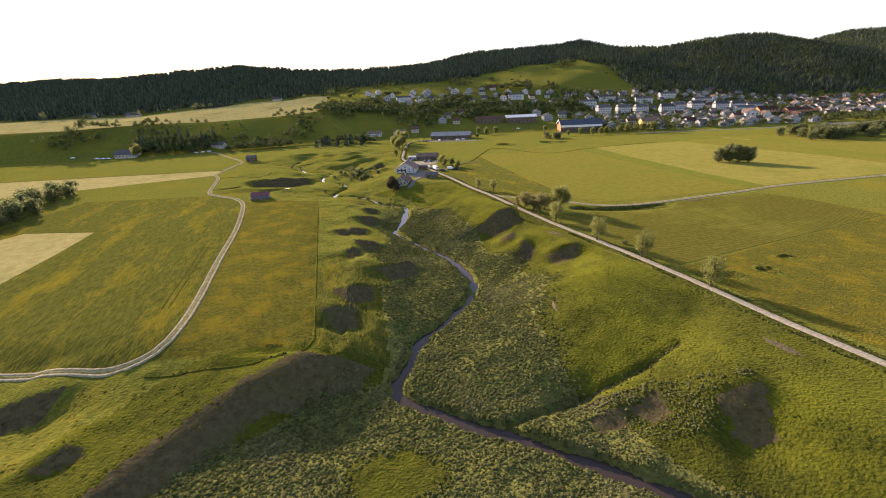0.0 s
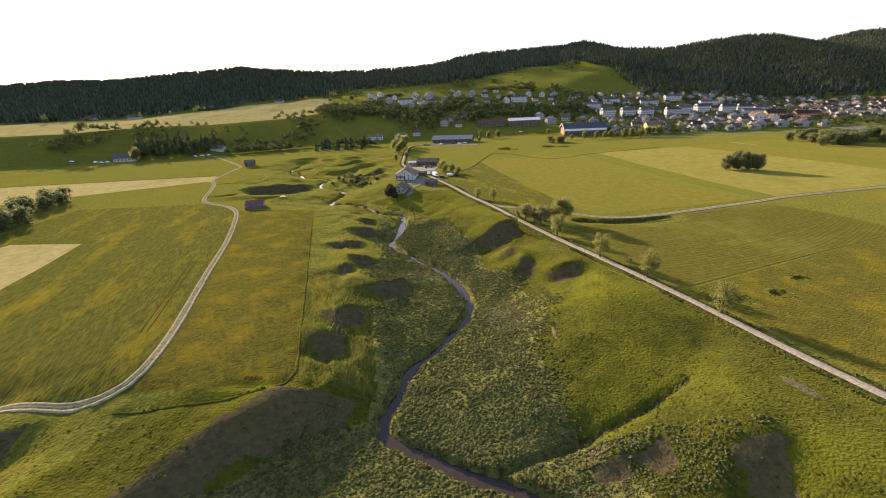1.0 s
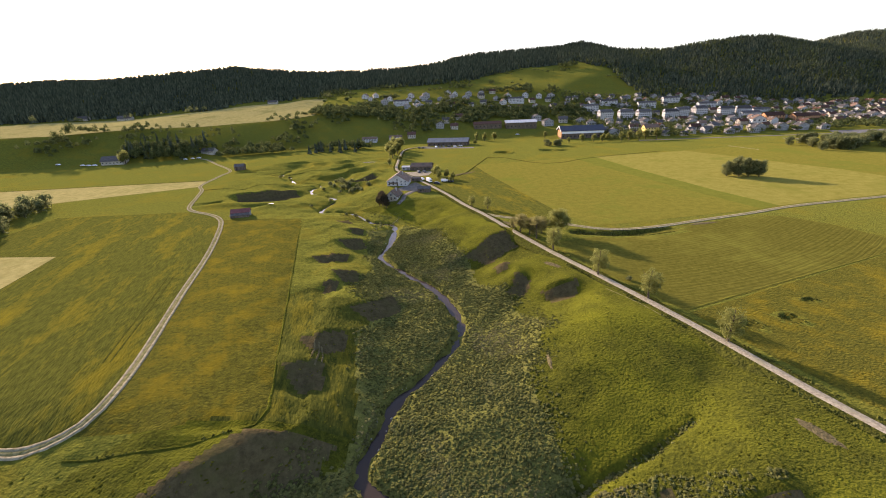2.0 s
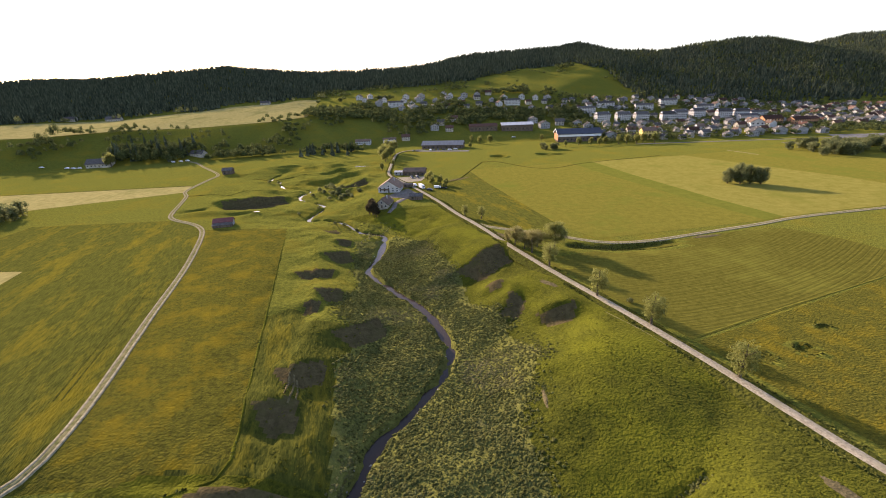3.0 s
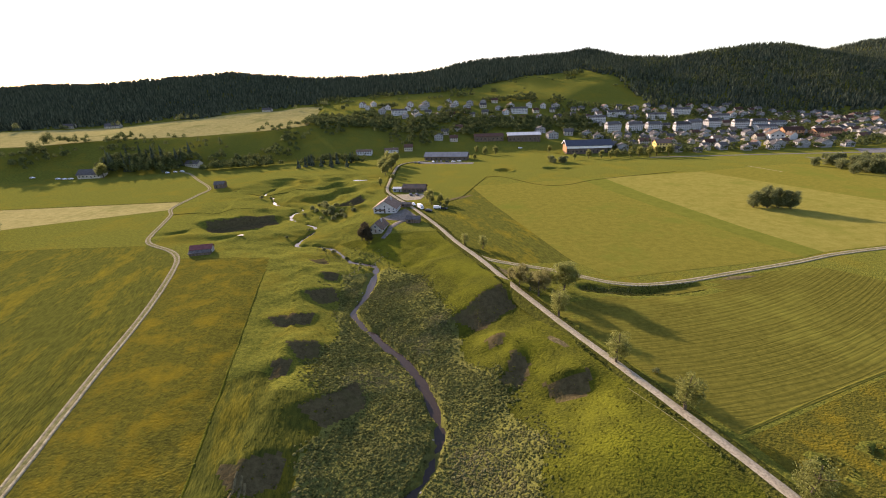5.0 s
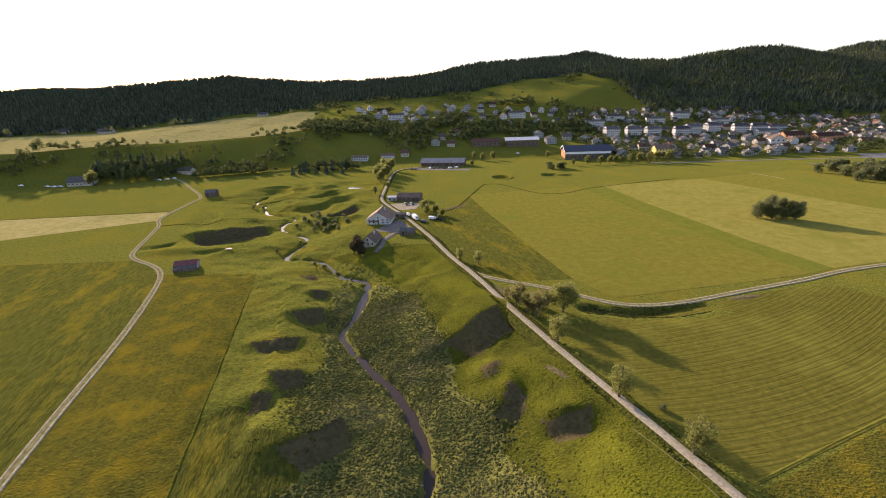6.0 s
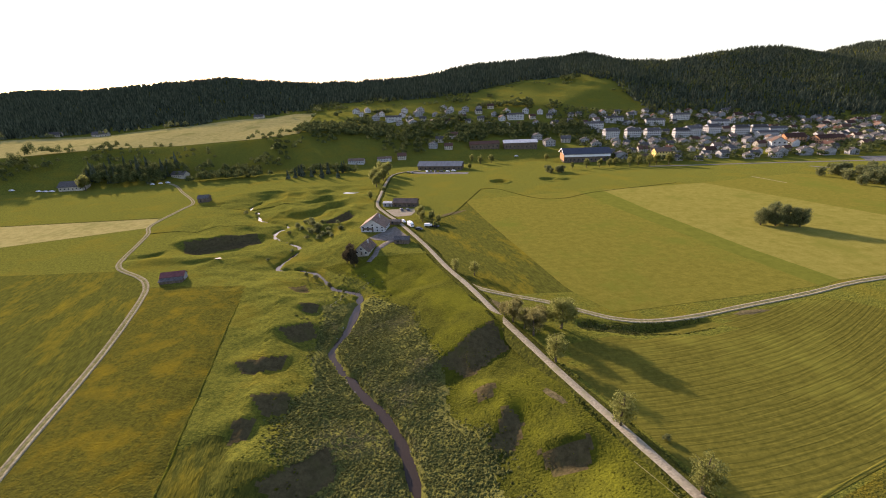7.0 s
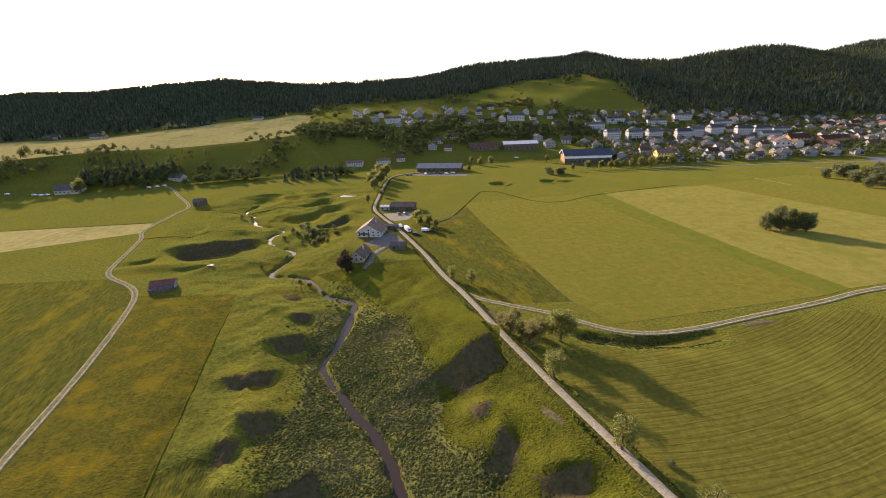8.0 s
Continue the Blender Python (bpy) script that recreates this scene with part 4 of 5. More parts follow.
def cone_cloud(name, x, y, h, w, mat, label, category="forest", tiers=2, ring=5):
    """Spruces as ragged tiers each, joined into one wood."""
    n = len(x)
    z = height(x, y, False)
    verts, faces = [], []
    base = 0
    for k in range(tiers):
        lo, hi = 0.05 + 0.72 * k / tiers, min(1.0, 0.05 + 0.72 * k / tiers + 0.36 + 0.4 / tiers)
        if k == tiers - 1:
            hi = 1.0
        rr = 1.0 - 0.62 * k / max(tiers - 1, 1)
        a = np.arange(ring) * 2 * np.pi / ring
        jag = np.where(np.arange(ring) % 2, 0.62, 1.0)
        r = rr * w[:, None] * jag[None, :] * rng.uniform(0.7, 1.25, (n, ring))
        ang = a[None, :] + rng.uniform(0, 6.28, (n, 1)) + rng.normal(0, 0.2, (n, ring))
        v = np.empty((n, ring + 1, 3))
        v[:, :ring, 0] = x[:, None] + r * np.cos(ang)
        v[:, :ring, 1] = y[:, None] + r * np.sin(ang)
        v[:, :ring, 2] = (z + lo * h)[:, None] + rng.uniform(-0.06, 0.04, (n, ring)) * h[:, None]
        v[:, ring, 0], v[:, ring, 1], v[:, ring, 2] = x + rng.normal(0, 0.2, n), y + rng.normal(0, 0.2, n), z + hi * h
        verts.append(v.reshape(-1, 3))
        i = base + np.arange(n)[:, None] * (ring + 1)
        m = np.arange(ring)
        f = np.stack([i + m[None, :], i + (m[None, :] + 1) % ring, np.broadcast_to(i + ring, (n, ring))], 2)
        faces.append(f.reshape(-1, 3))
        base += n * (ring + 1)
    ob = mesh_object(name, np.concatenate(verts).tolist(), np.concatenate(faces).tolist(), mat)
    return tagged(ob, label, category, kind="stuff")


def leaf_cloud(name, x, y, h, w, mat, label, leaves=26, category="trees"):
    """Broad-leaved trees far off, joined: ragged clumps of leaves round each crown."""
    n = len(x)
    z = height(x, y, False)
    d = rng.normal(size=(n, leaves, 3))
    d /= np.linalg.norm(d, axis=2)[:, :, None]
    d[:, :, 2] = np.abs(d[:, :, 2]) * 1.1 - 0.25
    r = rng.uniform(0.55, 1.05, (n, leaves))
    c = np.empty((n, leaves, 3))
    c[:, :, 0] = x[:, None] + d[:, :, 0] * r * w[:, None]
    c[:, :, 1] = y[:, None] + d[:, :, 1] * r * w[:, None]
    c[:, :, 2] = z[:, None] + h[:, None] * (0.48 + 0.44 * d[:, :, 2] * r)
    t = rng.normal(size=(n * leaves, 3))
    dd = d.reshape(-1, 3)
    u = np.cross(dd, t)
    u /= np.linalg.norm(u, axis=1)[:, None]
    v = np.cross(dd, u)
    s = (np.repeat(w, leaves) * rng.uniform(0.2, 0.36, n * leaves) * (30 / leaves) ** 0.3)[:, None]
    return quads_mesh(name, c.reshape(-1, 3), u * s, v * s * 0.8, mat, label, category)


def scatter(n, x0, x1, y0, y1, ok):
    x, y = rng.uniform(x0, x1, n), rng.uniform(y0, y1, n)
    k = ok(x, y)
    return x[k], y[k]


def line_y(knots, x):
    kx, ky, _ = zip(*knots)
    return np.interp(x, kx, ky)


def bald(x, y):
    """The open pasture on the hill and its neighbours."""
    spur = (x > 55) & (x < 335) & (y > line_y(BENCH, x) - 6) & (y < 895 - np.abs(x - 260) * 0.35 + 10 * value_noise(x, y, 40, 51))
    strip = (x > -190) & (x < 60) & (y > 742) & (y < 792 + 8 * value_noise(x, y, 30, 52))
    return spur | strip


def ridge_y(x):
    return np.interp(x, RIDGE_X, RIDGE_Y)


x, y = scatter(27000, -1320, -150, 600, 1060, lambda x, y: (y > line_y(BENCH, x) + 8 + 14 * value_noise(x, y, 50, 41)) & (y < ridge_y(x) + 45) & ~bald(x, y))
cone_cloud("spruce_forest_west", x, y, rng.uniform(8, 14, len(x)), rng.uniform(2.0, 3.0, len(x)), NEEDLE, "dark spruce forest covering a long wooded ridge")
x, y = scatter(13000, -150, 420, 760, 1210, lambda x, y: (y > line_y(CREST, x) - 12 + 34 * ((x > 90) & (x < 345))) & (y < ridge_y(x) + 50) & ~bald(x, y))
cone_cloud("spruce_forest_middle", x, y, rng.uniform(8, 15, len(x)), rng.uniform(2.0, 3.0, len(x)), NEEDLE, "dark spruce forest along the crest above the pasture")
x, y = scatter(25000, 300, 1500, 690, 1210, lambda x, y: (y > line_y(BENCH, x) + 6 + 16 * value_noise(x, y, 50, 42)) & (y < ridge_y(x) + 50) & ~bald(x, y))
cone_cloud("spruce_forest_east", x, y, rng.uniform(7, 13.5, len(x)), rng.uniform(2.0, 3.0, len(x)), NEEDLE, "dense dark spruce forest on a steep hill above the town")
x, y = scatter(3800, 1100, 1800, 1330, 1620, lambda x, y: y > 0)
cone_cloud("spruce_forest_far", x, y, rng.uniform(10, 15, len(x)), rng.uniform(2.4, 3.4, len(x)), NEEDLE, "distant spruce forest on a farther hill")
x, y = scatter(10000, 300, 1500, 690, 1150, lambda x, y: (y > line_y(BENCH, x) + 4) & (y < ridge_y(x) + 10) & ~bald(x, y) & (value_noise(x, y, 70, 43) > -0.15))
leaf_cloud("broadleaf_trees_hill", x, y, rng.uniform(7, 12, len(x)), rng.uniform(2, 3.2, len(x)), LEAF_DARK, "lighter broad-leaved trees mixed into the hill forest", 15)
x, y = scatter(5200, -170, 215, 575, 765, lambda x, y: (y < line_y(BENCH, x) - 2) & (((np.abs(y - 617 - 12 * value_noise(x, y, 60, 53)) < 24) & (value_noise(x, y, 30, 44) > -0.5)) | (value_noise(x, y, 22, 54) > 0.35)))
leaf_cloud("hillside_trees", x, y, rng.uniform(5, 11, len(x)), rng.uniform(2.0, 3.6, len(x)), LEAF_DARK, "dark broad-leaved trees between the hillside houses", 60)
x, y = scatter(230, -430, -205, 446, 535, lambda x, y: (y > np.interp(x, FOOT_X, FOOT_Y) + 6) & (value_noise(x, y, 40, 45) > 0.05))
leaf_cloud("tree_belt", x, y, rng.uniform(6, 12, len(x)), rng.uniform(2.0, 3.4, len(x)), LEAF_DARK, "belt of dark trees at the foot of the slope", 120)
x, y = scatter(230, -326, -250, 446, 498, lambda x, y: (y > np.interp(x, FOOT_X, FOOT_Y) - 4) & (y < np.interp(x, FOOT_X, FOOT_Y) + 30))
leaf_cloud("foot_wood", x, y, rng.uniform(8, 17, len(x)), rng.uniform(2.4, 4, len(x)), LEAF_DARK, "tall dark mixed wood at the foot of the western slope", 150)
x, y = scatter(60, -326, -250, 452, 500, lambda x, y: (y > np.interp(x, FOOT_X, FOOT_Y)) & (y < np.interp(x, FOOT_X, FOOT_Y) + 34))
cone_cloud("foot_spruces", x, y, rng.uniform(11, 19, len(x)), rng.uniform(2.2, 3.2, len(x)), NEEDLE, "dark spruces in the wood at the foot of the western slope", "trees", 7, 9)
x, y = scatter(12, -402, -390, 462, 496, lambda x, y: y > 0)
leaf_cloud("tall_trees", x, y, rng.uniform(15, 22, len(x)), rng.uniform(2.2, 3.4, len(x)), LEAF_DARK, "clump of tall narrow dark trees on the western slope", 200)
x, y = scatter(620, -210, 60, 470, 600, lambda x, y: (y > np.interp(x, FOOT_X, FOOT_Y) - 12) & (value_noise(x, y, 32, 46) > 0.05) & ((x < -110) | (y > 535)))
leaf_cloud("foot_trees", x, y, rng.uniform(6, 11, len(x)), rng.uniform(2.4, 3.8, len(x)), LEAF_DARK, "dark trees in the shade at the foot of the slope", 90)
x, y = scatter(300, -225, -62, 442, 492, lambda x, y: (value_noise(x, y, 20, 47) > -0.3) & (y > 474 - 0.2 * np.abs(x + 100)))
leaf_cloud("meadow_end_trees", x, y, rng.uniform(6, 13, len(x)), rng.uniform(2.4, 3.8, len(x)), LEAF_DARK, "dark trees at the end of the brook meadow", 150)
x, y = scatter(14, -132, -74, 446, 488, lambda x, y: y > 0)
cone_cloud("spruce_group", x, y, rng.uniform(9, 14, len(x)), rng.uniform(2.0, 3.0, len(x)), NEEDLE, "a few dark spruces at the end of the brook meadow", "trees", 7, 9)
x, y = scatter(6200, 180, 760, 446, 715, lambda x, y: (value_noise(x, y, 26, 48) > -0.5) & (y < line_y(BENCH, x) + 10) & (y > 453))
leaf_cloud("town_trees", x, y, rng.uniform(3, 8, len(x)), rng.uniform(1.4, 3, len(x)), LEAF_DARK, "garden trees between the houses of the town", 32)
x, y = scatter(46, -560, -170, 500, 735, lambda x, y: (y > line_y(LIP, x) - 6) & (y < line_y(BENCH, x)) & (np.abs(y - line_y(LIP, x)) < 9))
leaf_cloud("hedge_trees", x, y, rng.uniform(4, 9, len(x)), rng.uniform(1.6, 3, len(x)), LEAF_DARK, "row of small trees along the edge of the hillside hay meadow", 130)
x, y = scatter(120, -560, -150, 600, 760, lambda x, y: (np.abs(y - line_y(BENCH, x) + 8) < 12))
leaf_cloud("orchard_trees", x, y, rng.uniform(7, 15, len(x)), rng.uniform(2.4, 4.4, len(x)), WILLOW, "fruit trees along the upper edge of the hillside meadow", 130)
x, y = scatter(60, 70, 330, 760, 900, lambda x, y: bald(x, y) & (value_noise(x, y, 30, 49) > 0.25))
leaf_cloud("pasture_trees", x, y, rng.uniform(4, 7, len(x)), rng.uniform(2.5, 4, len(x)), LEAF_DARK, "single trees on the sunny hill pasture", 70)
x, y = scatter(420, -190, 70, 740, 812, lambda x, y: (value_noise(x, y, 24, 55) > 0.0) & (y > line_y(BENCH, x) - 4))
leaf_cloud("strip_trees", x, y, rng.uniform(4, 9, len(x)), rng.uniform(1.8, 3.2, len(x)), LEAF_DARK, "scattered trees on the grass strip under the ridge forest", 60)
x, y = scatter(900, 95, 260, 780, 885, lambda x, y: (np.abs(y - np.interp(x, [95, 128, 190, 232, 260], [868, 870, 862, 853, 850])) < 2.5) | (np.hypot((x - 106) / 5, (y - 795) / 20) < 1))
leaf_cloud("pasture_hedge", x, y, rng.uniform(3, 6, len(x)), rng.uniform(1.4, 2.4, len(x)), LEAF_DARK, "row of small trees across the hill pasture", 50)
x, y = scatter(90, 225, 300, 860, 900, lambda x, y: (np.hypot((x - 266) / 18, (y - 878) / 8) < 1))
leaf_cloud("hilltop_trees", x, y, rng.uniform(11, 15, len(x)), rng.uniform(3, 5, len(x)), LEAF_DARK, "dark clump of trees on top of the pasture", 80)


copper = tree(8.5, 3.0, 0.4, 3000, 0.24, 31, COPPER, "dark copper-brown tree beside the farm annex", 22)
spread(copper, [(-27.5, 243, 0.95), (-26.5, 238.5, 1.05), (-24, 234.5, 0.75), (-28.5, 248, 0.75), (-25.5, 241, 0.7), (-28.5, 239.5, 0.8)], gr)

# ---- buildings ----
WHITE = material("white plaster", (0.40, 0.39, 0.372), (0.53, 0.52, 0.49), 0.6, rough=0.9, third=(0.34, 0.33, 0.30), third_scale=0.3)
CREAM = material("cream plaster", (0.32, 0.29, 0.23), (0.44, 0.40, 0.32), 0.6, rough=0.9, third=(0.5, 0.45, 0.36), third_scale=0.3)
GREY = material("grey render", (0.22, 0.215, 0.205), (0.33, 0.325, 0.31), 0.6, rough=0.9, third=(0.33, 0.33, 0.32), third_scale=0.3)
YELLOW = material("yellow plaster", (0.62, 0.45, 0.14), (0.72, 0.54, 0.2), 0.6, rough=0.9)
ORANGE = material("orange-brown plaster", (0.36, 0.19, 0.10), (0.45, 0.25, 0.13), 0.6, rough=0.9)
TIMBER = material("weathered brown boards", (0.085, 0.065, 0.047), (0.16, 0.124, 0.092), 1.5, rough=0.85, bump=0.03, bump_scale=8, stretch=(1, 1, 0.2))
ROOF_BROWN = material("brown roof tiles", (0.13, 0.085, 0.06), (0.22, 0.145, 0.105), 1.2, rough=0.8, spec=0.1, bump=0.05, bump_scale=5, third=(0.10, 0.09, 0.07), third_scale=0.3, per_object=0.25)
ROOF_RED = material("red-brown roof tiles", (0.075, 0.042, 0.033), (0.12, 0.068, 0.05), 1.2, rough=0.8, bump=0.05, bump_scale=5, per_object=0.3)
ROOF_DARK = material("dark slate roof", (0.055, 0.05, 0.046), (0.105, 0.096, 0.088), 1.2, rough=0.7, bump=0.04, bump_scale=5, per_object=0.3, spec=0.08)
ROOF_BLUE = material("blue-grey sheet roof", (0.04, 0.046, 0.062), (0.062, 0.07, 0.09), 0.6, rough=0.7, spec=0.15, bump=0.03, bump_scale=3, stretch=(3, 0.1, 1))
ROOF_GREY = material("dull grey-brown sheet roof", (0.17, 0.16, 0.15), (0.25, 0.24, 0.225), 0.5, rough=0.6, spec=0.3, bump=0.03, bump_scale=3, stretch=(3, 0.1, 1))
ROOF_PALE = material("pale sheet roof", (0.42, 0.41, 0.40), (0.56, 0.55, 0.53), 0.5, rough=0.5, spec=0.5, bump=0.03, bump_scale=3, stretch=(3, 0.1, 1))
MAROON = material("maroon sheet roof", (0.13, 0.04, 0.04), (0.20, 0.07, 0.06), 0.8, rough=0.6, spec=0.3)
PAINT = material("white paint", (0.74, 0.74, 0.73), (0.82, 0.82, 0.81), 1.0, rough=0.5, spec=0.4)
CONCRETE = material("concrete", (0.30, 0.29, 0.27), (0.42, 0.41, 0.38), 1.0, rough=0.9, bump=0.02, bump_scale=5)
ASPHALT = material("worn brown-grey yard paving", (0.13, 0.115, 0.095), (0.20, 0.178, 0.148), 0.8, rough=0.9, bump=0.02, bump_scale=6, third=(0.22, 0.20, 0.17), third_scale=0.2)
RUBBER = material("black rubber", (0.02, 0.02, 0.02), (0.035, 0.035, 0.035), 3)
CAR_DARK = material("dark car paint", (0.03, 0.035, 0.045), (0.04, 0.045, 0.055), 1, rough=0.3, spec=0.5)


def glass_material():
    mat = bpy.data.materials.new("window glass")
    mat.use_nodes = True
    b = mat.node_tree.nodes["Principled BSDF"]
    b.inputs["Base Color"].default_value = (0.03, 0.035, 0.04, 1)
    b.inputs["Roughness"].default_value = 0.08
    b.inputs["Specular IOR Level"].default_value = 0.6
    return mat


GLASS = glass_material()


def part(name, bm, mat, parent, label=""):
    me = bpy.data.meshes.new(name)
    bm.to_mesh(me)
    bm.free()
    me.materials.append(mat)
    ob = new(name, me)
    ob.parent = parent
    if label:
        tagged(ob, label)
    return ob


def box(bm, x0, x1, y0, y1, z0, z1):
    v = [bm.verts.new(p) for p in ((x0, y0, z0), (x1, y0, z0), (x1, y1, z0), (x0, y1, z0), (x0, y0, z1), (x1, y0, z1), (x1, y1, z1), (x0, y1, z1))]
    for f in ((0, 3, 2, 1), (4, 5, 6, 7), (0, 1, 5, 4), (1, 2, 6, 5), (2, 3, 7, 6), (3, 0, 4, 7)):
        bm.faces.new([v[i] for i in f])


def prism(bm, outline, y0, y1):
    """An outline in x and z, drawn out along y."""
    a = [bm.verts.new((x, y0, z)) for x, z in outline]
    b = [bm.verts.new((x, y1, z)) for x, z in outline]
    n = len(outline)
    bm.faces.new(a)
    bm.faces.new(b[::-1])
    for k in range(n):
        bm.faces.new((a[k], b[k], b[(k + 1) % n], a[(k + 1) % n]))


def block(x0, x1, y0, y1, z0, z1):
    bm = bmesh.new()
    box(bm, x0, x1, y0, y1, z0, z1)
    return bm


def window(parent, x, z, w, h, y, detail=False, side=""):
    """A window on the front (y) or, by side, on the wall at x."""
    bm = bmesh.new()
    if side:
        s = -1 if side == "west" else 1
        if detail:
            box(bm, *sorted((y, y + s * 0.05)), x - w / 2 - 0.08, x + w / 2 + 0.08, z - 0.08, z + h + 0.08)
            ob = part("window", bm, PAINT, parent)
            part("pane", block(*sorted((y + s * 0.05, y + s * 0.07)), x - w / 2, x + w / 2, z, z + h), GLASS, ob)
        else:
            box(bm, *sorted((y, y + s * 0.05)), x - w / 2, x + w / 2, z, z + h)
            part("window", bm, GLASS, parent)
        return
    if detail:
        box(bm, x - w / 2 - 0.08, x + w / 2 + 0.08, y - 0.05, y, z - 0.08, z + h + 0.08)
        ob = part("window", bm, PAINT, parent)
        part("pane", block(x - w / 2, x + w / 2, y - 0.07, y - 0.05, z, z + h), GLASS, ob)
    else:
        box(bm, x - w / 2, x + w / 2, y - 0.05, y, z, z + h)
        part("window", bm, GLASS, parent)


def house(w, d, wall_h, roof_h, wall, roof, label, category="house", ridge="y", storeys=2, columns=3, over=0.6, chimney=True, detail=False, sides=0, hip=0.0,
          balcony=False, door=True, name="house"):
    """Stands at the origin, front towards -y. The ridge runs along y (gable in front) or x."""
    base = new(name)
    tagged(base, label, category)
    hw, hd = w / 2, d / 2
    span = hw if ridge == "y" else hd
    bm = bmesh.new()
    outline = [(-span, -3.0), (span, -3.0), (span, wall_h), (0, wall_h + roof_h), (-span, wall_h)]
    prism(bm, outline, -(hd if ridge == "y" else hw), hd if ridge == "y" else hw)
    if ridge == "x":
        bmesh.ops.rotate(bm, verts=bm.verts, cent=(0, 0, 0), matrix=Matrix.Rotation(math.pi / 2, 3, "Z"))
    part("wall", bm, wall, base)
    bm = bmesh.new()
    slope = roof_h / span
    run = (hd if ridge == "y" else hw) + over
    e = span + over
    ze = wall_h - over * slope + 0.05
    top = wall_h + roof_h + 0.05
    th = 0.28
    if hip:
        c = hip * run
        lo = [(-e, -run, ze), (e, -run, ze), (e, run, ze), (-e, run, ze)]
        pk = [(0, -run + c, top), (0, run - c, top)]
        v = [bm.verts.new(p) for p in lo + pk]
        v2 = [bm.verts.new((p[0], p[1], p[2] + th)) for p in lo + pk]
        for q in (v[::1],):
            bm.faces.new((q[0], q[4], q[1])), bm.faces.new((q[1], q[4], q[5], q[2])), bm.faces.new((q[2], q[5], q[3])), bm.faces.new((q[3], q[5], q[4], q[0]))
        q = v2
        bm.faces.new((q[0], q[1], q[4])), bm.faces.new((q[1], q[2], q[5], q[4])), bm.faces.new((q[2], q[3], q[5])), bm.faces.new((q[3], q[0], q[4], q[5]))
        for k in range(4):
            bm.faces.new((v[k], v[(k + 1) % 4], v2[(k + 1) % 4], v2[k]))
    else:
        prism(bm, [(-e, ze), (0, top), (e, ze), (e, ze + th), (0, top + th), (-e, ze + th)], -run, run)
    if ridge == "x":
        bmesh.ops.rotate(bm, verts=bm.verts, cent=(0, 0, 0), matrix=Matrix.Rotation(math.pi / 2, 3, "Z"))
    bmesh.ops.recalc_face_normals(bm, faces=bm.faces)
    rf = part("roof", bm, roof, base)
    if chimney:
        cx, cy = (0.35 * hw, 0.2 * hd) if ridge == "y" else (0.3 * hw, 0.2 * hd)
        part("chimney", block(cx - 0.4, cx + 0.4, cy - 0.35, cy + 0.35, wall_h + 0.3 * roof_h, wall_h + roof_h + 0.9), CONCRETE, rf)
    sh = wall_h / storeys
    for s in range(storeys):
        for c in range(columns):
            x = -hw + w * (c + 0.5) / columns
            if door and s == 0 and c == columns // 2:
                part("door", block(x - 0.55, x + 0.55, -hd - 0.05, -hd, 0, 2.1), TIMBER, base)
                continue
            window(base, x, s * sh + 0.9, min(1.3, w / columns * 0.5), min(1.4, sh * 0.5), -hd, detail)
        for c in range(sides):
            for side, xx in (("west", -hw), ("east", hw)):
                window(base, -hd + d * (c + 0.5) / sides, s * sh + 0.9, 1.1, min(1.4, sh * 0.5), xx, detail, side)
        if balcony and s:
            part("balcony", block(-hw * 0.8, hw * 0.8, -hd - 1.2, -hd, s * sh - 0.1, s * sh + 0.85), GREY, base)
    if ridge == "y" and detail and roof_h > 3:
        window(base, 0, wall_h + 0.6, 1.1, 1.2, -hd, detail)
    return base


def stand(ob, x, y, turn=0.0, s=1.0, sink=0.0):
    ob.matrix_basis = Matrix.Translation((x, y, zat(x, y) - sink)) @ Matrix.Rotation(radians(turn), 4, "Z") @ Matrix.Diagonal((s, s, s, 1))
    return ob


# the farm
farmhouse = house(16.5, 16, 3.7, 5.3, WHITE, ROOF_BROWN, "white farmhouse with a big brown tiled roof beside the road", ridge="y", storeys=2, columns=5, over=0.9, detail=True, sides=4, name="farmhouse")
stand(farmhouse, -20.5, 281.5, -7, 0.8)
part("balcony", block(-6.5, 0.5, -9.1, -8.0, 2.0, 2.9), TIMBER, farmhouse, "brown wooden balcony")
lower_house = house(8.5, 12, 2.6, 3.8, CREAM, ROOF_BROWN, "small pale farm annex with a steep brown roof", ridge="y", storeys=1, columns=3, over=0.6, detail=True, sides=2, name="farm_annex")
stand(lower_house, -21, 248.5, -14, 0.8)
farm_barn = house(21, 11, 4.2, 2.6, TIMBER, ROOF_BROWN, "long brown wooden farm barn with a low roof by the road", "barn", ridge="x", storeys=1, columns=5, over=0.9, chimney=False, name="barn")
stand(farm_barn, -7, 331, -10, 0.74)
lean_to = house(8, 6, 2.8, 0.8, GREY, ROOF_PALE, "low pale-roofed lean-to beside the barn", "shed", ridge="x", storeys=1, columns=2, chimney=False, over=0.3, name="shed")
stand(lean_to, -19, 333, -10, 0.8)
road_shed = house(9, 6, 2.6, 1.5, TIMBER, ROOF_DARK, "small dark wooden shed beside the farm road", "shed", ridge="x", storeys=1, columns=2, chimney=False, over=0.4, name="shed")
stand(road_shed, -3.5, 256, -8, 0.8)
wood_store = house(8, 5, 2.6, 0.9, TIMBER, ROOF_DARK, "open dark wood store behind the farmhouse", "shed", ridge="x", storeys=1, columns=2, chimney=False, over=0.4, name="shed")
stand(wood_store, -10, 289, -14, 0.75)


def paving(name, a, b, mat, label):
    return sheet(name, a, b, mat, label, "yard", 0.09, 2.0)


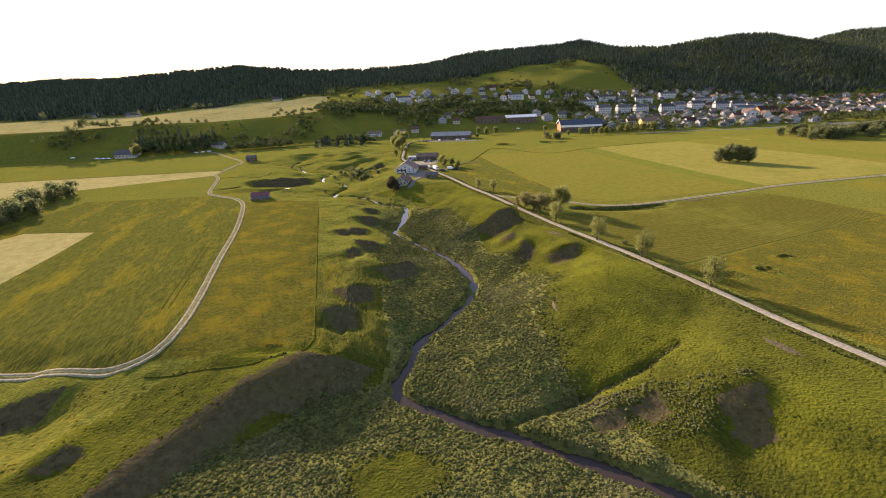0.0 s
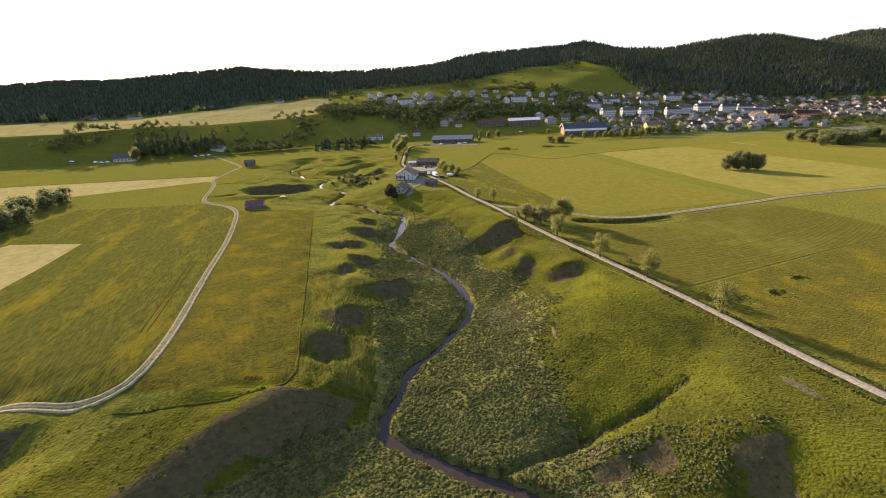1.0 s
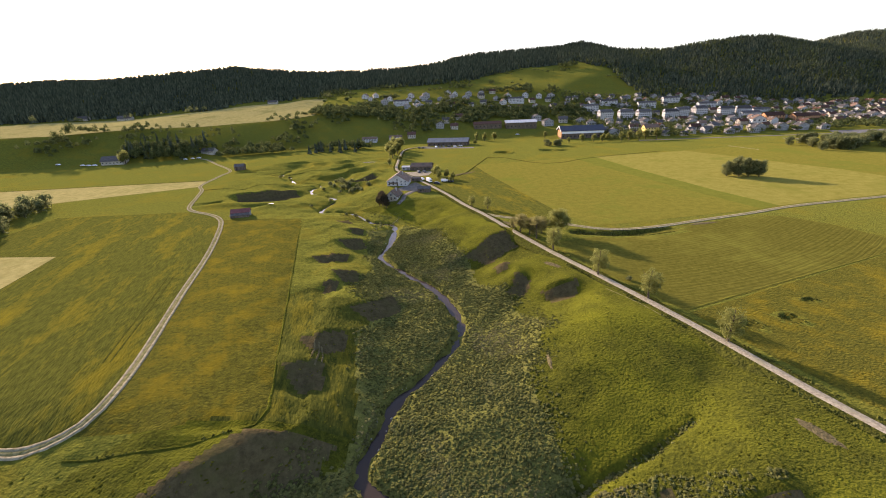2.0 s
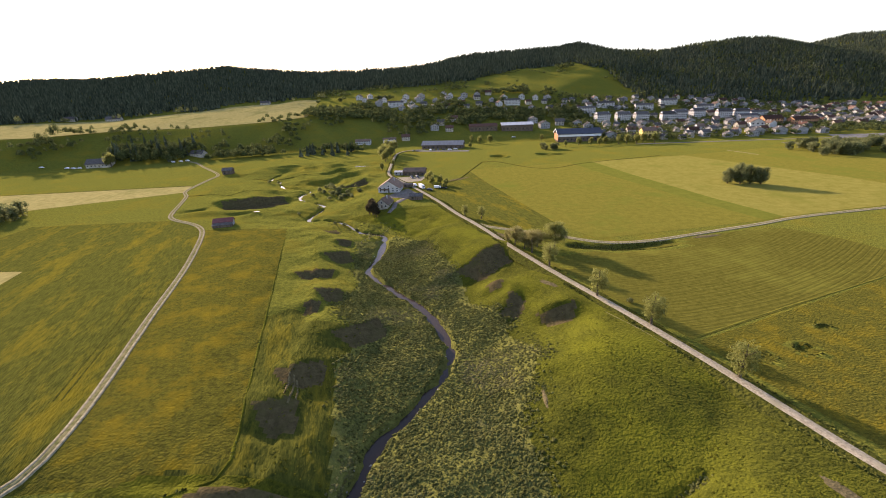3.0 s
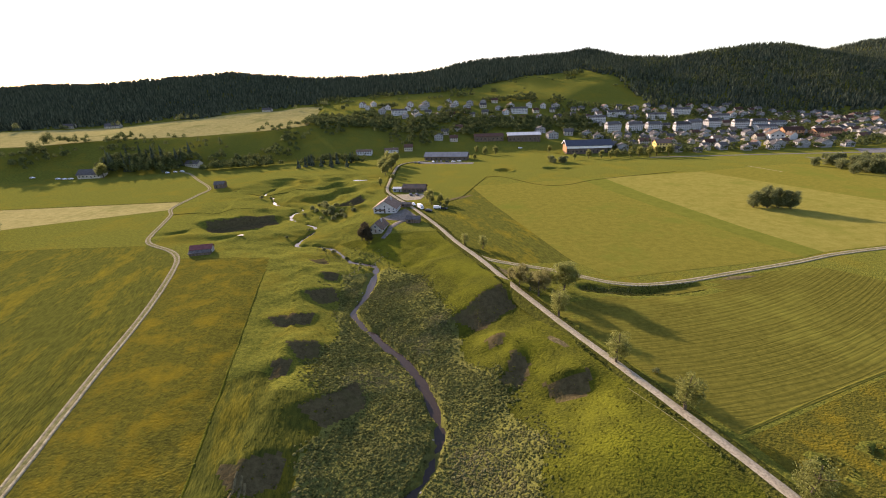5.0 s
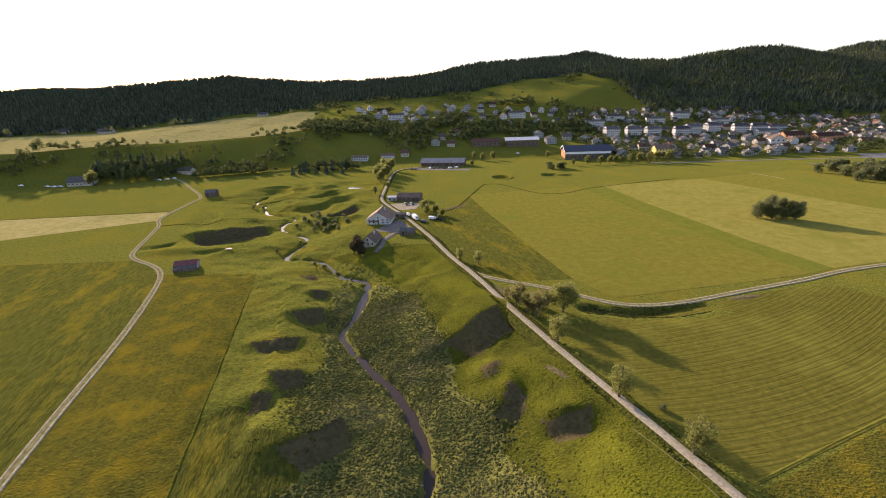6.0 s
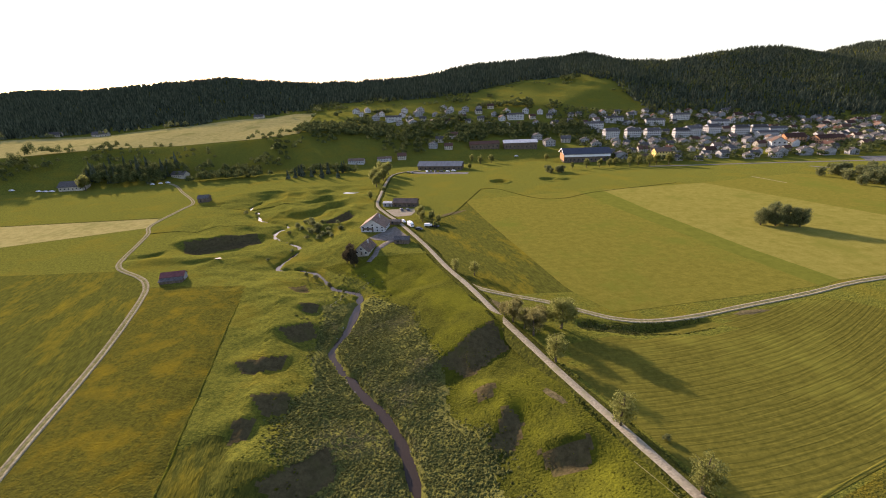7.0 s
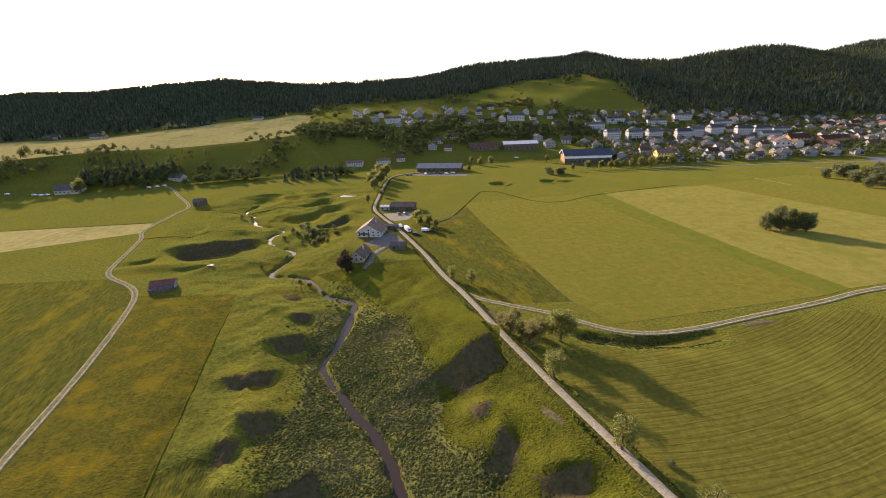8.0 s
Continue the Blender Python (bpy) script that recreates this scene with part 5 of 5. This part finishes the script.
paving("yard_1", [(-10, 284), (-5, 273), (-1, 264)], [(-22, 265), (-18, 261), (-10, 259)], ASPHALT, "grey paved yard between the farmhouse and the road")
paving("yard_2", [(-26, 321), (-14, 322), (2, 322)], [(-20, 310), (-10, 304), (-2, 306)], GRAVEL, "pale gravel yard before the barn")
drive = ribbon("drive", curve([(-3, 262), (-10, 258), (-14, 250), (-15, 242), (-17, 236)], 1.5), [(-1.9, -0.1), (-1.6, 0.1), (0, 0.14), (1.6, 0.1), (1.9, -0.1)], 0.0, ASPHALT)
tagged(drive, "worn gravel drive down beside the annex", "drive", kind="structure")

# hay barns in the meadow
field_barn = house(12.5, 5.5, 3.0, 1.9, GREY, MAROON, "old hay barn with a maroon roof and a dark lean-to", "barn", ridge="x", storeys=1, columns=3, chimney=False, over=0.5, door=False, name="hay_barn")
stand(field_barn, -97, 220.5, 12, 0.7)
bm = bmesh.new()
prism(bm, [(-3.9, 1.55), (0.3, 2.75), (0.3, 2.95), (-3.9, 1.75)], -6.6, 6.6)
bmesh.ops.rotate(bm, verts=bm.verts, cent=(0, 0, 0), matrix=Matrix.Rotation(math.pi / 2, 3, "Z"))
bmesh.ops.translate(bm, verts=bm.verts, vec=(0, -2.9, 0))
bmesh.ops.rotate(bm, verts=bm.verts, cent=(0, -2.9, 0), matrix=Matrix.Rotation(0, 3, "Z"))
part("lean_to_roof", bm, ROOF_DARK, field_barn, "dark sheet lean-to roof")
part("lean_to_wall", block(-6.2, 6.2, -6.3, -2.76, -1.0, 1.5), TIMBER, field_barn, "low dark boarded lean-to wall")
far_barn = house(10, 9, 4.2, 2.4, TIMBER, ROOF_DARK, "dark brown wooden barn beside the track", "barn", ridge="x", storeys=1, columns=2, chimney=False, over=0.5, name="hay_barn")
stand(far_barn, -164, 370, 8, 0.75)


# vehicles
def vehicle(label, l, w, h, paint, cab=None, name="car", category="car"):
    base = new(name)
    tagged(base, label, category)
    bm = bmesh.new()
    if cab:
        box(bm, -w / 2, w / 2, -l / 2 + cab, l / 2, 0.7, h)
    else:
        prism(bm, [(-l / 2, 0.4), (l / 2, 0.35), (l / 2, 0.8), (l * 0.3, 0.95), (l * 0.16, h), (-l * 0.32, h), (-l * 0.46, 0.95), (-l / 2, 0.85)], -w / 2, w / 2)
        bmesh.ops.rotate(bm, verts=bm.verts, cent=(0, 0, 0), matrix=Matrix.Rotation(-math.pi / 2, 3, "Z"))
    bmesh.ops.bevel(bm, geom=bm.edges[:], offset=0.06, segments=1, affect="EDGES")
    part("body", bm, paint, base)
    if cab:
        bm = bmesh.new()
        box(bm, -w / 2 + 0.05, w / 2 - 0.05, -l / 2, -l / 2 + cab - 0.15, 0.6, h * 0.8)
        bmesh.ops.bevel(bm, geom=bm.edges[:], offset=0.12, segments=2, affect="EDGES")
        c = part("cab", bm, paint, base)
        part("windscreen", block(-w / 2 + 0.2, w / 2 - 0.2, -l / 2 - 0.02, -l / 2 + 0.02, h * 0.48, h * 0.72), GLASS, c)
        part("chassis", block(-w / 2 + 0.3, w / 2 - 0.3, -l / 2 + 0.3, l / 2 - 0.1, 0.45, 0.7), RUBBER, base)
    else:
        for s in (-1, 1):
            part("side_window", block(s * (w / 2 + 0.005) - 0.01, s * (w / 2 + 0.005) + 0.01, -l * 0.14, l * 0.28, 0.98, h - 0.12), GLASS, base)
    for sx in (-1, 1):
        for sy in (-0.3, 0.3):
            bm = bmesh.new()
            bmesh.ops.create_cone(bm, cap_ends=True, segments=14, radius1=0.36 if not cab else 0.48, radius2=0.36 if not cab else 0.48, depth=0.24)
            bmesh.ops.rotate(bm, verts=bm.verts, cent=(0, 0, 0), matrix=Matrix.Rotation(math.pi / 2, 3, "Y"))
            bmesh.ops.translate(bm, verts=bm.verts, vec=(sx * (w / 2 - 0.1), sy * l, 0.36 if not cab else 0.48))
            part("wheel", bm, RUBBER, base)
    return base


truck = vehicle("white box lorry parked at the farm road", 7.5, 2.5, 3.4, PAINT, 1.8, "lorry", "lorry")
stand(truck, -1, 283, 25, 0.78)
trailer = vehicle("white delivery van parked beside the trees", 5.5, 2.1, 2.4, PAINT, 1.5, "van", "van")
stand(trailer, 9, 281, 80, 0.8)
car = vehicle("dark parked car beside the farm trees", 4.3, 1.75, 1.45, CAR_DARK)
stand(car, 4, 276, 70)
for cx_, cy_, ct in ((13, 280, 60), (-5, 318, 20), (-9, 318, 15), (8, 460, 10), (12, 460, 12), (18, 458, 80), (-10, 458, 5), (-14, 459, 8)):
    stand(copy_thing(car, Matrix()), cx_, cy_, ct)
white_car = vehicle("white parked car in a farm yard", 4.3, 1.75, 1.45, PAINT)
stand(white_car, -6, 292, 30)
for cx_, cy_, ct in ((-352, 436, 85), (-346, 436, 85), (-340, 436, 88), (-376, 436, 85), (-258, 452, 70), (-252, 455, 70), (-247, 458, 75), (24, 457, 85), (4, 461, 15), (30, 459, 75), (102, 520, 80)):
    stand(copy_thing(white_car, Matrix()), cx_, cy_, ct)

# wires and small works
WORN_WOOD = material("silvered wood", (0.26, 0.23, 0.18), (0.38, 0.34, 0.27), 2.0, rough=0.9)
rail = new("wooden_rail_fence")
tagged(rail, "low pale wooden rail fence crossing the brook meadow", "fence")
for k in range(9):
    fx, fy = -27 + 11.5 * k / 8, 201 + 18 * k / 8
    part("post", block(fx - 0.06, fx + 0.06, fy - 0.06, fy + 0.06, zat(fx, fy) - 0.3, zat(fx, fy) + 1.0), WORN_WOOD, rail)
for k in range(8):
    a = Vector((-27 + 11.5 * k / 8, 201 + 18 * k / 8, 0))
    b = Vector((-27 + 11.5 * (k + 1) / 8, 201 + 18 * (k + 1) / 8, 0))
    za, zb = zat(a.x, a.y) + 0.85, zat(b.x, b.y) + 0.85
    bm = bmesh.new()
    vs = [bm.verts.new(p) for p in ((a.x, a.y, za), (b.x, b.y, zb), (b.x, b.y, zb + 0.09), (a.x, a.y, za + 0.09))]
    f = bm.faces.new(vs)
    bmesh.ops.solidify(bm, geom=[f], thickness=0.08)
    part("rail", bm, WORN_WOOD, rail)

# ---- halls, hamlet and town ----
hall_white = house(44, 15, 4.0, 3.2, TIMBER, ROOF_GREY, "long low dark hall with a dull grey sheet roof", "hall", ridge="x", storeys=1, columns=9, chimney=False, over=0.8, name="hall")
stand(hall_white, 18, 478, -13)
hall_blue = house(46, 22, 7.5, 4.5, TIMBER, ROOF_BLUE, "large dark hall with a blue-grey sheet roof and a white band", "hall", ridge="x", storeys=1, columns=11, chimney=False, over=1.2, name="hall")
stand(hall_blue, 168, 492, -5)
part("white_band", block(-22.8, 22.8, -11.12, -11.02, 4.6, 7.2), PAINT, hall_blue, "long white window band")
for s_ in (-1, 1):
    bm = bmesh.new()
    prism(bm, [(s_ * 12.3, 6.9), (s_ * 12.3, 7.7), (0, 12.75), (0, 11.95)][::s_], -24.35, -24.2)
    bmesh.ops.rotate(bm, verts=bm.verts, cent=(0, 0, 0), matrix=Matrix.Rotation(-math.pi / 2, 3, "Z"))
    part("barge_board", bm, PAINT, hall_blue, "white barge board")
part("gable_cladding", block(-23.12, -23.02, -10.5, 10.5, 0.5, 7.2), ORANGE, hall_blue, "rust-red gable cladding")
hall_far = house(38, 18, 6, 2.4, TIMBER, ROOF_PALE, "wide hall with a bright pale roof", "hall", ridge="x", storeys=1, columns=8, chimney=False, over=0.8, name="hall")
stand(hall_far, 112, 555, -4)
hall_red = house(34, 14, 4.5, 2.5, TIMBER, ROOF_RED, "low hall with a dull red roof", "hall", ridge="x", storeys=1, columns=7, chimney=False, over=0.6, name="hall")
stand(hall_red, 70, 556, 2)
row_house = house(24, 9, 4.5, 2.6, WHITE, ROOF_BROWN, "long low terrace of white houses at the foot of the slope", ridge="x", storeys=2, columns=9, over=0.5, name="row_house")
stand(row_house, -74, 515, -4, 0.72)
stand(copy_thing(row_house, Matrix()), -44, 520, 6, 0.64)
hill_farm = house(24, 14, 4.0, 4.6, CREAM, ROOF_DARK, "large old farmhouse with a dark spreading roof", ridge="x", storeys=1, columns=6, over=1.0, name="farmhouse")
stand(hill_farm, -324, 443, 6, 0.85)
stand(copy_thing(hill_farm, Matrix()), -243, 474, -10, 0.6)
stand(copy_thing(hill_farm, Matrix()), -452, 655, 12, 0.75)
stand(copy_thing(hill_farm, Matrix()), -505, 645, 4, 0.6)
stand(copy_thing(hill_farm, Matrix()), -262, 735, 0, 0.6)

flats = house(19, 12, 11.2, 3.2, WHITE, ROOF_DARK, "white four-storey block of flats with a dark hipped roof", "apartment block", ridge="x", storeys=4, columns=7, over=0.6, hip=0.25, sides=3, balcony=False, name="apartment_block")
long_flats = house(32, 12, 8.6, 2.6, WHITE, ROOF_DARK, "long white three-storey block of flats", "apartment block", ridge="x", storeys=3, columns=11, over=0.5, sides=3, name="apartment_block")
villa = house(11, 10, 5.8, 3.4, WHITE, ROOF_BROWN, "white town house with a brown gable roof", ridge="y", storeys=2, columns=3, sides=2)
cottage = house(10.5, 9, 4.4, 3.0, CREAM, ROOF_DARK, "cream house with a dark roof among garden trees", ridge="x", storeys=2, columns=3, sides=2)
brown_house = house(12, 10, 4.6, 3.6, CREAM, ROOF_RED, "house with a red-brown tiled roof", ridge="x", storeys=2, columns=4, sides=2)
grey_house = house(13, 10, 6.2, 2.8, GREY, ROOF_DARK, "grey two-storey house with a slate roof", ridge="y", storeys=2, columns=4, sides=2)
yellow_block = house(14, 11, 8.4, 3.0, YELLOW, ROOF_BROWN, "yellow three-storey building at the edge of the town", "apartment block", ridge="x", storeys=3, columns=5, sides=3, name="apartment_block")
orange_block = house(20, 12, 8.0, 3.4, ORANGE, ROOF_RED, "orange-brown block with a red roof", "apartment block", ridge="x", storeys=3, columns=6, sides=3, name="apartment_block")

tg = random.Random(11)
used = set()
taken = []


def town(ob, x, y, turn=0.0, s=1.0, group="town houses"):
    reach = {flats: 17, long_flats: 22, orange_block: 18, yellow_block: 14}.get(ob, 13) * s
    for px, py, pr in taken:
        if math.hypot(px - x, (py - y) * 1.1) < (pr + reach) * 0.5:
            return
    taken.append((x, y, reach))
    o = ob if ob not in used else copy_thing(ob, Matrix())
    used.add(ob)
    tagged(o, group=group)
    stand(o, x, y, turn, s)


for k in range(8):
    town(flats, 232 + 27 * k + tg.uniform(-4, 4), 585 + tg.uniform(-8, 10), tg.uniform(-14, 6), 0.9, "white blocks of flats")
for x_, y_ in ((225, 630), (262, 655), (312, 640), (358, 662), (392, 628), (450, 600), (415, 570)):
    town(long_flats, x_, y_, tg.uniform(-10, 8), 0.75, "white blocks of flats")
town(yellow_block, 236, 470, -6)
town(orange_block, 408, 522, -8)
town(orange_block, 432, 512, 5, 0.9)
town(orange_block, 452, 520, -4, 0.8)
town(villa, 378, 505, -20, 1.2)
kinds = [villa, cottage, grey_house, grey_house, cottage, brown_house, grey_house, cottage]
for y0_, x0_, x1_, gap_ in ((462, 250, 420, 15), (482, 205, 430, 16), (508, 200, 400, 16), (535, 200, 520, 16), (556, 205, 560, 16), (612, 230, 560, 17), (648, 200, 600, 18), (676, 205, 600, 19), (698, 260, 470, 21)):
    x_ = x0_
    while x_ < x1_:
        town(tg.choice(kinds), x_ + tg.uniform(-4, 4), y0_ + tg.uniform(-7, 7), tg.choice((0, 0, 90, 90, 180)) + tg.uniform(-15, 15), tg.uniform(0.6, 0.85))
        x_ += gap_ * tg.uniform(0.8, 1.25)
for y0_, x0_, x1_ in ((500, 425, 640), (520, 460, 660), (545, 480, 690), (570, 500, 700), (600, 520, 720), (630, 540, 740), (655, 560, 760)):
    x_ = x0_
    while x_ < x1_:
        town(tg.choice((brown_house, brown_house, cottage, villa, grey_house)), x_ + tg.uniform(-4, 4), y0_ + tg.uniform(-8, 8), tg.choice((0, 90, 180)) + tg.uniform(-15, 15), tg.uniform(0.7, 0.9))
        x_ += 15 * tg.uniform(0.85, 1.4)
for y0_, x0_, x1_ in ((645, -60, 190), (668, -70, 190), (692, -90, 190), (715, -110, 120)):
    x_ = x0_
    while x_ < x1_:
        town(tg.choice((villa, cottage, brown_house, grey_house, long_flats if y0_ == 668 else villa)), x_ + tg.uniform(-6, 6), y0_ + tg.uniform(-8, 8), tg.uniform(-20, 20), tg.uniform(0.65, 0.9), "hillside houses")
        x_ += 19 * tg.uniform(0.85, 1.5)
for x_, y_, s_ in ((18, 575, 1.0), (36, 590, 1.0), (10, 556, 0.9), (28, 552, 0.9), (148, 560, 1.1), (172, 575, 1.2), (190, 560, 1.0), (-25, 525, 0.9), (140, 590, 1.0)):
    town(tg.choice((brown_house, cottage, grey_house)), x_, y_, tg.uniform(-20, 20), s_ * 0.85, "hillside houses")
town(long_flats, 215, 560, -4, 1.1)
